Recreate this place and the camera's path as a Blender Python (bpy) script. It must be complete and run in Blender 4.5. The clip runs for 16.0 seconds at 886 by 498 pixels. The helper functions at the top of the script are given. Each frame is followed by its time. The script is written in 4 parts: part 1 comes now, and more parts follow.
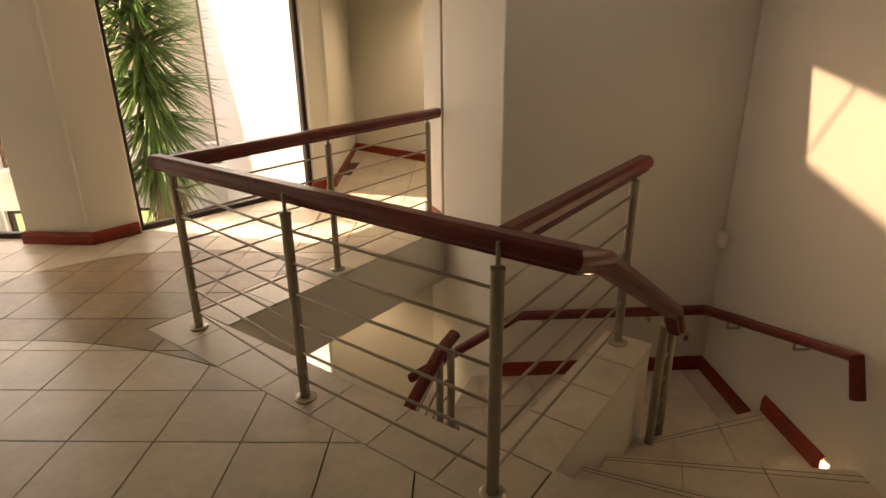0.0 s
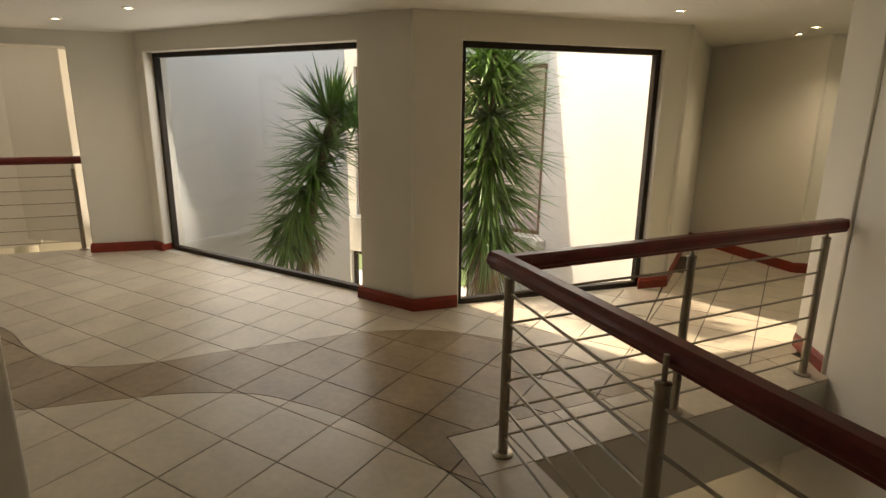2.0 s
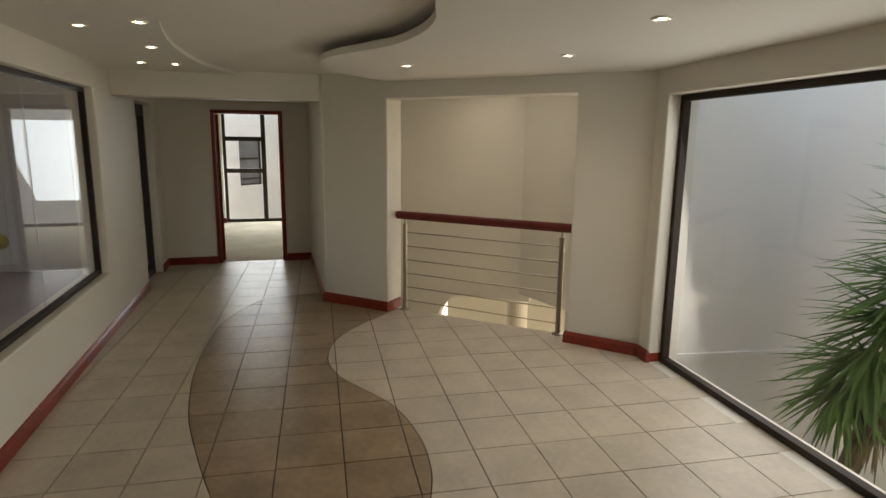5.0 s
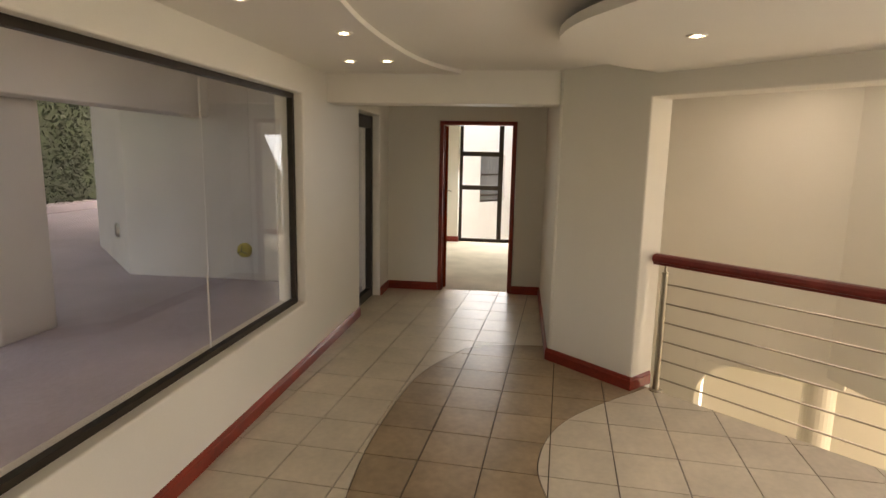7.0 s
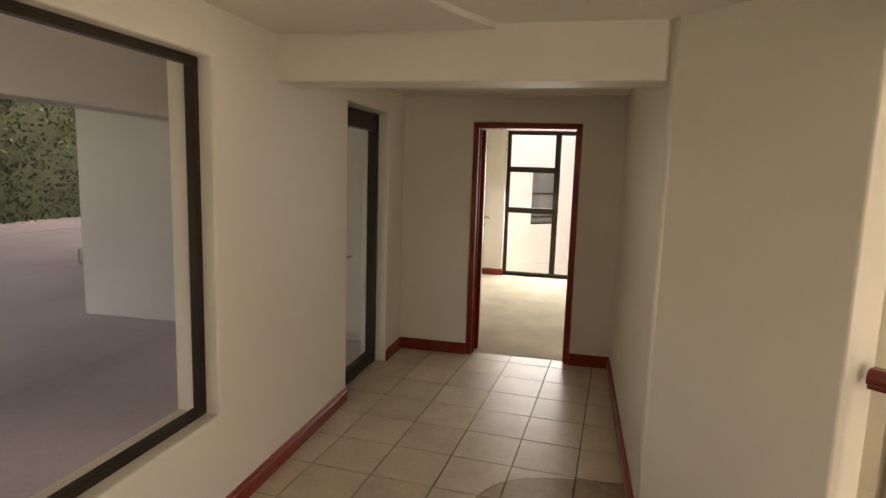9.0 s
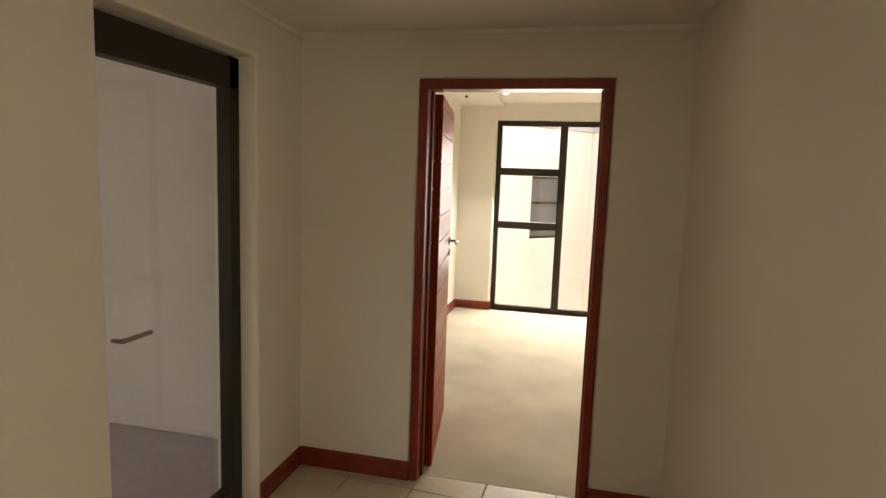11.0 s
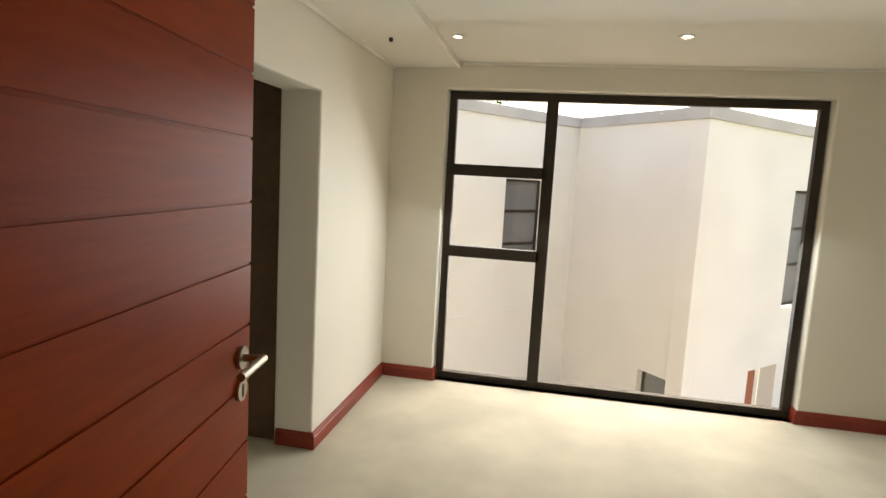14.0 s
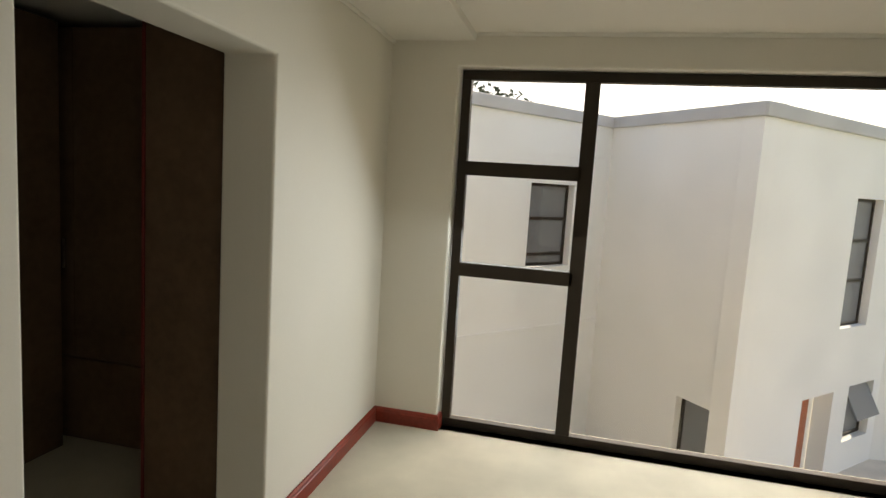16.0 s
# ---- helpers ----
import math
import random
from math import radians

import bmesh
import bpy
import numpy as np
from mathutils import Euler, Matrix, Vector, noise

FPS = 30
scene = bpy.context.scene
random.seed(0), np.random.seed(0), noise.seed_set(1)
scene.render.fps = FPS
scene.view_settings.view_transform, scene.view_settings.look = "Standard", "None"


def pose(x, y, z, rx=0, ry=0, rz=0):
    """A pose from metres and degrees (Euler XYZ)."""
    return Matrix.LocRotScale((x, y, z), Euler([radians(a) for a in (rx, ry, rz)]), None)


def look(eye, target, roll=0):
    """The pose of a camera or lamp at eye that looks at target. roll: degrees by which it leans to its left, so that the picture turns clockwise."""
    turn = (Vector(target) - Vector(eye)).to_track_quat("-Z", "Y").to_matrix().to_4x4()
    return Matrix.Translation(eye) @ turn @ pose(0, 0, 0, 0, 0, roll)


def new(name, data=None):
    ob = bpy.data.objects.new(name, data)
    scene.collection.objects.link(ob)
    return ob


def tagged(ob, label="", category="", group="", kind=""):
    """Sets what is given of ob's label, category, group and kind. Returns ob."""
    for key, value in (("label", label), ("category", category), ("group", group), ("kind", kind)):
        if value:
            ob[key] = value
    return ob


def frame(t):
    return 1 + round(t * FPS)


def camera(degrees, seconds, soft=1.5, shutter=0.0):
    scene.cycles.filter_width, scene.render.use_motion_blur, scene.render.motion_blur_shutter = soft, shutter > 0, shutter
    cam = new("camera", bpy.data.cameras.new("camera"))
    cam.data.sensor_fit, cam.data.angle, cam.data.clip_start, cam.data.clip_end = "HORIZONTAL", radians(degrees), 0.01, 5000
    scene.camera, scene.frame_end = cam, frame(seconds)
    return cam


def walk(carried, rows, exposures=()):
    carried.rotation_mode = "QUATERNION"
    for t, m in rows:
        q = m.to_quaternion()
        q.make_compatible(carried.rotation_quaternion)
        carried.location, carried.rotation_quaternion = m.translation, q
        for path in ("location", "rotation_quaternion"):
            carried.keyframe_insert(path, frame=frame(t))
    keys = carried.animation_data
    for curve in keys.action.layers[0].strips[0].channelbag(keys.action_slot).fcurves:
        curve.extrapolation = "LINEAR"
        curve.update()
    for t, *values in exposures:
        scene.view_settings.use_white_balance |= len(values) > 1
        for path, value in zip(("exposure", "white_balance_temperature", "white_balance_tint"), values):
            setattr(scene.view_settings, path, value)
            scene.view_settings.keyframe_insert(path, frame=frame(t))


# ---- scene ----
cam = camera(75.0, 16.0)
EXPOSURES = [(0.0, 2.3, 9700, 24), (1.0, 1.85, 9000, 20), (2.0, 1.55, 8500, 14), (3.5, 1.5, 7700, 10), (5.0, 1.45, 7700, 13), (7.5, 2.2, 8700, 20), (8.5, 2.15, 8800, 20), (11.0, 2.35, 9700, 21), (11.5, 2.25, 9500, 20), (12.0, 1.95, 9200, 19), (13.0, 1.75, 8700, 17), (14.0, 1.6, 8500, 16), (14.5, 1.5, 8300, 14), (15.0, 1.35, 8100, 13), (16.0, 1.05, 8000, 13)]
PATH = [
    (0, (0.286, 0.024, 1.541), (0.368, 1.894, 0.837), -0.7),
    (0.5, (0.227, 0.135, 1.559), (0.073, 2.026, 0.924), -0.5),
    (1, (0.11, 0.275, 1.575), (-0.269, 2.153, 1.0), 0.1),
    (1.5, (-0.009, 0.46, 1.593), (-0.6, 2.294, 1.058), 0.5),
    (2, (-0.138, 0.691, 1.613), (-1.011, 2.42, 1.117), 0.7),
    (2.5, (-0.35, 0.928, 1.638), (-1.481, 2.509, 1.165), 0.9),
    (3, (-0.584, 1.18, 1.675), (-1.913, 2.604, 1.222), 0.8),
    (3.5, (-0.828, 1.453, 1.704), (-2.368, 2.655, 1.276), 0.3),
    (4, (-1.179, 1.675, 1.731), (-2.859, 2.68, 1.321), 0.3),
    (4.5, (-1.541, 1.87, 1.7), (-3.338, 2.658, 1.316), 0.5),
    (5, (-1.874, 1.971, 1.695), (-3.762, 2.52, 1.329), 0.7),
    (5.2, (-2.0, 1.968, 1.692), (-3.913, 2.433, 1.337), 1.0),
    (7.5, (-3.701, 2.184, 1.676), (-5.644, 1.828, 1.362), 1.3),
    (8, (-4.177, 2.127, 1.677), (-6.115, 1.736, 1.375), 1.7),
    (8.5, (-4.693, 2.093, 1.672), (-6.627, 1.672, 1.384), 1.8),
    (11, (-7.462, 1.955, 1.599), (-9.397, 1.514, 1.354), 2.0),
    (11.5, (-8.001, 1.951, 1.586), (-9.938, 1.516, 1.343), 2.5),
    (12, (-8.479, 1.925, 1.585), (-10.417, 1.492, 1.346), 2.8),
    (12.5, (-8.928, 1.925, 1.608), (-10.868, 1.505, 1.362), 2.8),
    (13, (-9.34, 1.877, 1.617), (-11.283, 1.471, 1.373), 2.8),
    (13.5, (-9.674, 1.851, 1.622), (-11.623, 1.471, 1.377), 3.1),
    (14, (-9.984, 1.822, 1.613), (-11.936, 1.46, 1.375), 3.2),
    (14.5, (-10.255, 1.804, 1.614), (-12.209, 1.448, 1.38), 3.3),
    (15, (-10.554, 1.82, 1.598), (-12.506, 1.446, 1.369), 3.4),
    (15.5, (-10.791, 1.789, 1.592), (-12.735, 1.379, 1.363), 3.5),
    (16, (-10.9, 1.743, 1.595), (-12.837, 1.299, 1.369), 3.6),
]
walk(cam, [(t, look(eye, target, roll)) for t, eye, target, roll in PATH], EXPOSURES)

# ---- world, sun, exposure ----
world = bpy.data.worlds.new("world")
scene.world = world
world.use_nodes = True
wn = world.node_tree
sky = wn.nodes.new("ShaderNodeTexSky")
sky.sky_type, sky.sun_disc = "NISHITA", False
SUN_WAY = Vector((0.61, -0.19, -0.77)).normalized()
sky.sun_elevation = math.asin(-SUN_WAY.z)
sky.sun_rotation = math.atan2(-SUN_WAY.x, -SUN_WAY.y)
sky.dust_density, sky.ozone_density = 3.0, 0.6
wn.links.new(sky.outputs[0], wn.nodes["Background"].inputs[0])
wn.nodes["Background"].inputs[1].default_value = 0.15
sun = new("sun", bpy.data.lights.new("sun", "SUN"))
sun.data.energy, sun.data.angle, sun.data.color = 2.2, radians(1.2), (1, 0.95, 0.86)
sun.matrix_world = look((0, 0, 20), Vector((0, 0, 20)) + SUN_WAY)


def area_lamp(name, centre, target, width, height, watts, color=(0.86, 0.93, 1.0)):
    """Area lamp: sky light in a window's opening, or fill added out of sight."""
    ob = new(name, bpy.data.lights.new(name, "AREA"))
    ob.data.shape, ob.data.size, ob.data.size_y, ob.data.energy, ob.data.color = "RECTANGLE", width, height, watts, color
    ob.matrix_world = look(centre, target)
    return ob


area_lamp("daylight_window_1", (-4.2, 4.95, 1.1), (-4.3, 3.0, 0.6), 2.6, 1.9, 8)
area_lamp("daylight_window_2", (-1.55, 5.5, 1.1), (-0.6, 4.5, 0.6), 1.6, 1.9, 3)
area_lamp("daylight_window_4", (-14.62, 2.3, 1.2), (-13.1, 2.3, -0.3), 2.6, 2.2, 24, (0.70, 0.85, 1.0))
# Unseen fill added to brighten the void behind the gallery
area_lamp("void_fill", (-8.2, 4.2, 2.47), (-8.22, 4.21, 0.0), 1.4, 1.2, 1.7)
# Warm unseen fill, added to brighten the lower room
area_lamp("lower_room_fill", (-7.6, 7.4, -1.6), (-9.6, 6.2, -2.2), 1.6, 1.8, 16, (1, 0.92, 0.74))


# ---- materials ----
def material(name, color, rough=0.5, metal=0.0, spread=0.08, scale=3.0, fine=60.0, bump=0.05, spec=0.5, stretch=None, dark=None, coat=0.0, object_random=0.0):
    """A painted, wooden or stone surface: two scales of variation in colour, gloss and relief."""
    m = bpy.data.materials.new(name)
    m.use_nodes = True
    t = m.node_tree
    b = t.nodes["Principled BSDF"]
    co = t.nodes.new("ShaderNodeTexCoord")
    mp = t.nodes.new("ShaderNodeMapping")
    t.links.new(co.outputs["Object"], mp.inputs[0])
    if stretch:
        mp.inputs["Scale"].default_value = stretch
    n1, n2 = t.nodes.new("ShaderNodeTexNoise"), t.nodes.new("ShaderNodeTexNoise")
    for n, s in ((n1, scale), (n2, fine)):
        n.inputs["Scale"].default_value = s
        n.inputs["Detail"].default_value = 5
        t.links.new(mp.outputs[0], n.inputs["Vector"])
    mix = t.nodes.new("ShaderNodeMix")
    mix.data_type = "RGBA"
    low = dark or tuple(c * (1 - 2 * spread) for c in color)
    mix.inputs[6].default_value = (*low, 1)
    mix.inputs[7].default_value = (*(min(1, c * (1 + spread)) for c in color), 1)
    add = t.nodes.new("ShaderNodeMath")
    add.operation = "MULTIPLY_ADD"
    add.inputs[1].default_value = 0.35
    t.links.new(n2.outputs[0], add.inputs[0])
    half = t.nodes.new("ShaderNodeMath")
    half.operation = "MULTIPLY"
    half.inputs[1].default_value = 0.65
    t.links.new(n1.outputs[0], half.inputs[0])
    t.links.new(half.outputs[0], add.inputs[2])
    ramp = t.nodes.new("ShaderNodeMapRange")
    ramp.inputs[1].default_value, ramp.inputs[2].default_value = 0.3, 0.7
    t.links.new(add.outputs[0], ramp.inputs[0])
    t.links.new(ramp.outputs[0], mix.inputs[0])
    out = mix.outputs[2]
    if object_random:
        info = t.nodes.new("ShaderNodeObjectInfo")
        vr = t.nodes.new("ShaderNodeMapRange")
        vr.inputs[3].default_value, vr.inputs[4].default_value = 1 - object_random, 1 + object_random
        t.links.new(info.outputs["Random"], vr.inputs[0])
        hsv = t.nodes.new("ShaderNodeHueSaturation")
        t.links.new(vr.outputs[0], hsv.inputs["Value"])
        t.links.new(out, hsv.inputs["Color"])
        out = hsv.outputs[0]
    t.links.new(out, b.inputs["Base Color"])
    rr = t.nodes.new("ShaderNodeMapRange")
    rr.inputs[3].default_value, rr.inputs[4].default_value = rough * 0.85, min(1, rough * 1.15)
    t.links.new(n1.outputs[0], rr.inputs[0])
    t.links.new(rr.outputs[0], b.inputs["Roughness"])
    b.inputs["Metallic"].default_value = metal
    b.inputs["Specular IOR Level"].default_value = spec
    b.inputs["Coat Weight"].default_value = coat
    if bump:
        bp = t.nodes.new("ShaderNodeBump")
        bp.inputs["Strength"].default_value, bp.inputs["Distance"].default_value = bump, 0.01
        t.links.new(add.outputs[0], bp.inputs["Height"])
        t.links.new(bp.outputs[0], b.inputs["Normal"])
    return m


def glowing(name, color, strength):
    m = bpy.data.materials.new(name)
    m.use_nodes = True
    b = m.node_tree.nodes["Principled BSDF"]
    b.inputs["Base Color"].default_value = (*color, 1)
    b.inputs["Emission Color"].default_value = (*color, 1)
    b.inputs["Emission Strength"].default_value = strength
    return m


def glazing(name, tint=(1, 1, 1), rough=0.0):
    m = bpy.data.materials.new(name)
    m.use_nodes = True
    t = m.node_tree
    t.nodes.remove(t.nodes["Principled BSDF"])
    tr, gl, lw, mx = (t.nodes.new("ShaderNode" + k) for k in ("BsdfTransparent", "BsdfGlossy", "LayerWeight", "MixShader"))
    tr.inputs[0].default_value = (*tint, 1)
    gl.inputs["Roughness"].default_value = rough
    pw, sc = t.nodes.new("ShaderNodeMath"), t.nodes.new("ShaderNodeMath")
    pw.operation, sc.operation = "POWER", "MULTIPLY_ADD"
    pw.inputs[1].default_value, sc.inputs[1].default_value, sc.inputs[2].default_value = 4.0, 0.55, 0.025
    lw.inputs[0].default_value = 0.5
    t.links.new(lw.outputs["Facing"], pw.inputs[0])
    t.links.new(pw.outputs[0], sc.inputs[0])
    t.links.new(sc.outputs[0], mx.inputs[0])
    t.links.new(tr.outputs[0], mx.inputs[1])
    t.links.new(gl.outputs[0], mx.inputs[2])
    t.links.new(mx.outputs[0], t.nodes["Material Output"].inputs[0])
    return m


PAINT = material("cream_wall_paint", (0.79, 0.75, 0.665), 0.55, spread=0.025, scale=1.2, fine=140, bump=0.04)
CEIL = material("ceiling_paint", (0.80, 0.77, 0.70), 0.7, spread=0.02, scale=1.0, fine=160, bump=0.03)
WOOD = material("mahogany_varnish", (0.27, 0.030, 0.015), 0.36, spread=0.2, scale=5, fine=40, bump=0.03, coat=0.12, spec=0.4)
RAILWOOD = material("dark_mahogany_rail", (0.165, 0.017, 0.013), 0.36, spread=0.22, scale=6, fine=45, bump=0.03, coat=0.12, spec=0.4)
DOORWOOD = material("red_brown_door_wood", (0.31, 0.039, 0.005), 0.36, spread=0.12, scale=2.0, fine=9, bump=0.02, stretch=(2, 14, 22), spec=0.06)
STEEL = material("brushed_steel", (0.37, 0.33, 0.27), 0.30, 1.0, spread=0.05, scale=20, fine=300, bump=0.02)
BRONZE = material("dark_bronze_aluminium", (0.034, 0.024, 0.016), 0.45, spread=0.15, scale=6, fine=120, bump=0.01, spec=0.25)
TILE = material("cream_floor_tile", (0.62, 0.54, 0.42), 0.33, spread=0.10, scale=3.5, fine=26, bump=0.035, object_random=0.05)
BROWN = material("brown_floor_tile", (0.36, 0.258, 0.155), 0.33, spread=0.20, scale=3.2, fine=22, bump=0.035, object_random=0.07)
GROUT = material("dark_grout", (0.075, 0.05, 0.033), 0.9, spread=0.15, scale=20, fine=200)
CARPET = material("beige_carpet", (0.58, 0.535, 0.425), 1.0, spread=0.13, scale=2.2, fine=170, bump=0.5, spec=0.1)
OUTSIDE = material("white_exterior_plaster", (0.87, 0.86, 0.81), 0.9, spread=0.05, scale=0.8, fine=60, bump=0.1)
# White render darkened in its colour, to dim the light off the terrace walls
TERRACEWALL = material("shade_toned_terrace_plaster", (0.70, 0.645, 0.585), 0.9, spread=0.07, scale=0.9, fine=50, bump=0.1)
COPING = material("grey_parapet_coping", (0.52, 0.52, 0.51), 0.85, spread=0.10, scale=1.5, fine=40, bump=0.1)
TERRACE = material("grey_terrace_screed", (0.54, 0.48, 0.51), 0.8, spread=0.12, scale=0.9, fine=30, bump=0.1)
GRASS = material("lawn", (0.12, 0.19, 0.05), 1.0, spread=0.3, scale=4, fine=90, bump=0.5)
PAVING = material("pale_paving", (0.62, 0.57, 0.49), 0.85, spread=0.1, scale=2, fine=50)
LEAF = material("yucca_leaf", (0.13, 0.28, 0.05), 0.42, spread=0.35, scale=2.5, fine=8, bump=0.0)
DRYLEAF = material("dry_yucca_leaf", (0.30, 0.22, 0.10), 0.8, spread=0.25, scale=3, fine=15, bump=0.0)
BARK = material("yucca_bark", (0.22, 0.17, 0.11), 0.95, spread=0.3, scale=8, fine=40, bump=0.6)
HEDGE = material("hedge_leaf", (0.024, 0.048, 0.013), 0.6, spread=0.45, scale=3, fine=12, bump=0.0)
PLASTIC = material("cream_switch_plastic", (0.72, 0.66, 0.50), 0.35, spread=0.03, scale=10, fine=100, bump=0.0)
BRICKRED = material("red_brown_door_outside", (0.42, 0.11, 0.04), 0.6, spread=0.15, scale=3, fine=30)
GREYGLASS = material("grey_window_glass", (0.19, 0.195, 0.195), 0.10, spread=0.15, scale=1.5, fine=20, bump=0.0)
BLIND = material("grey_curtain", (0.60, 0.59, 0.56), 0.9, spread=0.12, scale=3, fine=30)
BROWNFRAME = material("brown_window_wood", (0.26, 0.15, 0.09), 0.5, spread=0.2, scale=4, fine=40, bump=0.02)
DARKWOOD = material("dark_wardrobe_board", (0.15, 0.092, 0.056), 0.6, spread=0.2, scale=2, fine=20, bump=0.02, spec=0.15)
BLACK = material("black_rubber", (0.02, 0.02, 0.02), 0.6, bump=0.0)
YELLOWGLASS = material("yellow_lamp_glass", (0.62, 0.50, 0.10), 0.2, spread=0.06, scale=8, fine=60)
GLASS = glazing("clear_glass")
TINTED = glazing("tinted_glass", (0.80, 0.77, 0.72))
LAMP = glowing("lamp_warm", (1, 0.88, 0.66), 10)


# ---- building blocks ----
def finish(bm, name, mat, parent=None, label="", smooth=False, bevel=0.0):
    me = bpy.data.meshes.new(name)
    bmesh.ops.recalc_face_normals(bm, faces=bm.faces)
    bm.to_mesh(me)
    bm.free()
    if mat:
        me.materials.append(mat)
    if smooth:
        for p in me.polygons:
            p.use_smooth = True
    ob = new(name, me)
    if parent:
        ob.parent = parent
    if label:
        ob["label"] = label
    if bevel:
        mod = ob.modifiers.new("bevel", "BEVEL")
        mod.width, mod.segments, mod.limit_method, mod.angle_limit = bevel, 3, "ANGLE", radians(40)
    return ob


def part(name, bm, mat, parent, label="", smooth=False, bevel=0.0):
    return finish(bm, name, mat, parent, label, smooth, bevel)


def thing(name, label, category, group="", at=(0, 0, 0)):
    ob = new(name)
    ob.location = at
    return tagged(ob, label, category, group)


def box(bm, lo, hi, m=None):
    v = [bm.verts.new((x, y, z)) for z in (lo[2], hi[2]) for x, y in ((lo[0], lo[1]), (hi[0], lo[1]), (hi[0], hi[1]), (lo[0], hi[1]))]
    if m is not None:
        for q in v:
            q.co = m @ q.co
    for f in ((3, 2, 1, 0), (4, 5, 6, 7), (0, 1, 5, 4), (1, 2, 6, 5), (2, 3, 7, 6), (3, 0, 4, 7)):
        bm.faces.new([v[i] for i in f])
    return bm


def boxed(lo, hi, m=None):
    return box(bmesh.new(), lo, hi, m)


def tube(bm, a, b, r, n=12, r2=None):
    a, b = Vector(a), Vector(b)
    q = (b - a).to_track_quat("Z", "Y").to_matrix()
    rings = []
    for p, rad in ((a, r), (b, r if r2 is None else r2)):
        rings.append([bm.verts.new(p + q @ Vector((rad * math.cos(2 * math.pi * k / n), rad * math.sin(2 * math.pi * k / n), 0))) for k in range(n)])
    for k in range(n):
        bm.faces.new((rings[0][k], rings[0][(k + 1) % n], rings[1][(k + 1) % n], rings[1][k]))
    bm.faces.new(rings[0][::-1])
    bm.faces.new(rings[1])
    return bm


def lathe(bm, profile, centre, n=16):
    """Turns (radius, height) pairs about the vertical through centre."""
    rings = []
    for r, h in profile:
        rings.append([bm.verts.new((centre[0] + r * math.cos(2 * math.pi * k / n), centre[1] + r * math.sin(2 * math.pi * k / n), centre[2] + h)) for k in range(n)])
    for a, b in zip(rings, rings[1:]):
        for k in range(n):
            bm.faces.new((a[k], a[(k + 1) % n], b[(k + 1) % n], b[k]))
    bm.faces.new(rings[0][::-1])
    bm.faces.new(rings[-1])
    return bm


def sweep(bm, path, profile):
    """Carries a closed profile of (sideways, up) pairs along a path, mitred at its bends."""
    pts = [Vector(p) for p in path]
    rings = []
    for i, p in enumerate(pts):
        d1 = (p - pts[i - 1]).normalized() if i else None
        d2 = (pts[i + 1] - p).normalized() if i + 1 < len(pts) else None
        d = ((d1 or d2) + (d2 or d1)).normalized()
        flat = Vector((d.x, d.y, 0)).normalized()
        side = Vector((flat.y, -flat.x, 0))
        k = 1.0
        if d1 and d2:
            f1, f2 = Vector((d1.x, d1.y)).normalized(), Vector((d2.x, d2.y)).normalized()
            k = 1 / max(0.5, math.cos(f1.angle(f2, 0) / 2))
        upv = side.cross(d).normalized()
        rings.append([bm.verts.new(p + side * (s * k) + upv * h) for s, h in profile])
    n = len(profile)
    for a, b in zip(rings, rings[1:]):
        for k in range(n):
            bm.faces.new((a[k], a[(k + 1) % n], b[(k + 1) % n], b[k]))
    bm.faces.new(rings[0])
    bm.faces.new(rings[-1][::-1])
    return bm


def wall(name, a, b, z0, z1, thick, openings=(), mat=None, label="cream painted plaster wall", bevel=0.012):
    """A wall from a to b whose thickness lies to the left of that way; openings as (from, to, bottom, top) along it."""
    a, b = Vector(a), Vector(b)
    length = (b - a).length
    d = (b - a) / length
    left = Vector((-d.y, d.x))
    ss = sorted({0, length, *(s for o in openings for s in o[:2])})
    zs = sorted({z0, z1, *(z for o in openings for z in o[2:])})
    bm = bmesh.new()
    made = {}

    def vert(i, j, k):
        if (i, j, k) not in made:
            p = a + d * ss[i] + left * (thick * k)
            made[i, j, k] = bm.verts.new((p.x, p.y, zs[j]))
        return made[i, j, k]

    def solid(i, j):
        if not (0 <= i < len(ss) - 1 and 0 <= j < len(zs) - 1):
            return False
        s, z = (ss[i] + ss[i + 1]) / 2, (zs[j] + zs[j + 1]) / 2
        return not any(o[0] < s < o[1] and o[2] < z < o[3] for o in openings)

    for i in range(len(ss) - 1):
        for j in range(len(zs) - 1):
            if not solid(i, j):
                continue
            for k in (0, 1):
                bm.faces.new([vert(i, j, k), vert(i + 1, j, k), vert(i + 1, j + 1, k), vert(i, j + 1, k)])
            for di, dj, e in ((-1, 0, ((i, j), (i, j + 1))), (1, 0, ((i + 1, j), (i + 1, j + 1))), (0, -1, ((i, j), (i + 1, j))), (0, 1, ((i, j + 1), (i + 1, j + 1)))):
                if not solid(i + di, j + dj):
                    (p, q), (r, s) = e
                    bm.faces.new([vert(p, q, 0), vert(r, s, 0), vert(r, s, 1), vert(p, q, 1)])
    bmesh.ops.dissolve_limit(bm, angle_limit=0.01, verts=bm.verts, edges=bm.edges)
    ob = finish(bm, name, mat or PAINT, bevel=bevel)
    return tagged(ob, label, "wall", kind="structure")


def prism(bm, poly, z0, z1):
    lo = [bm.verts.new((x, y, z0)) for x, y in poly]
    hi = [bm.verts.new((x, y, z1)) for x, y in poly]
    n = len(poly)
    bm.faces.new(lo[::-1])
    bm.faces.new(hi)
    for k in range(n):
        bm.faces.new((lo[k], lo[(k + 1) % n], hi[(k + 1) % n], hi[k]))
    return bm


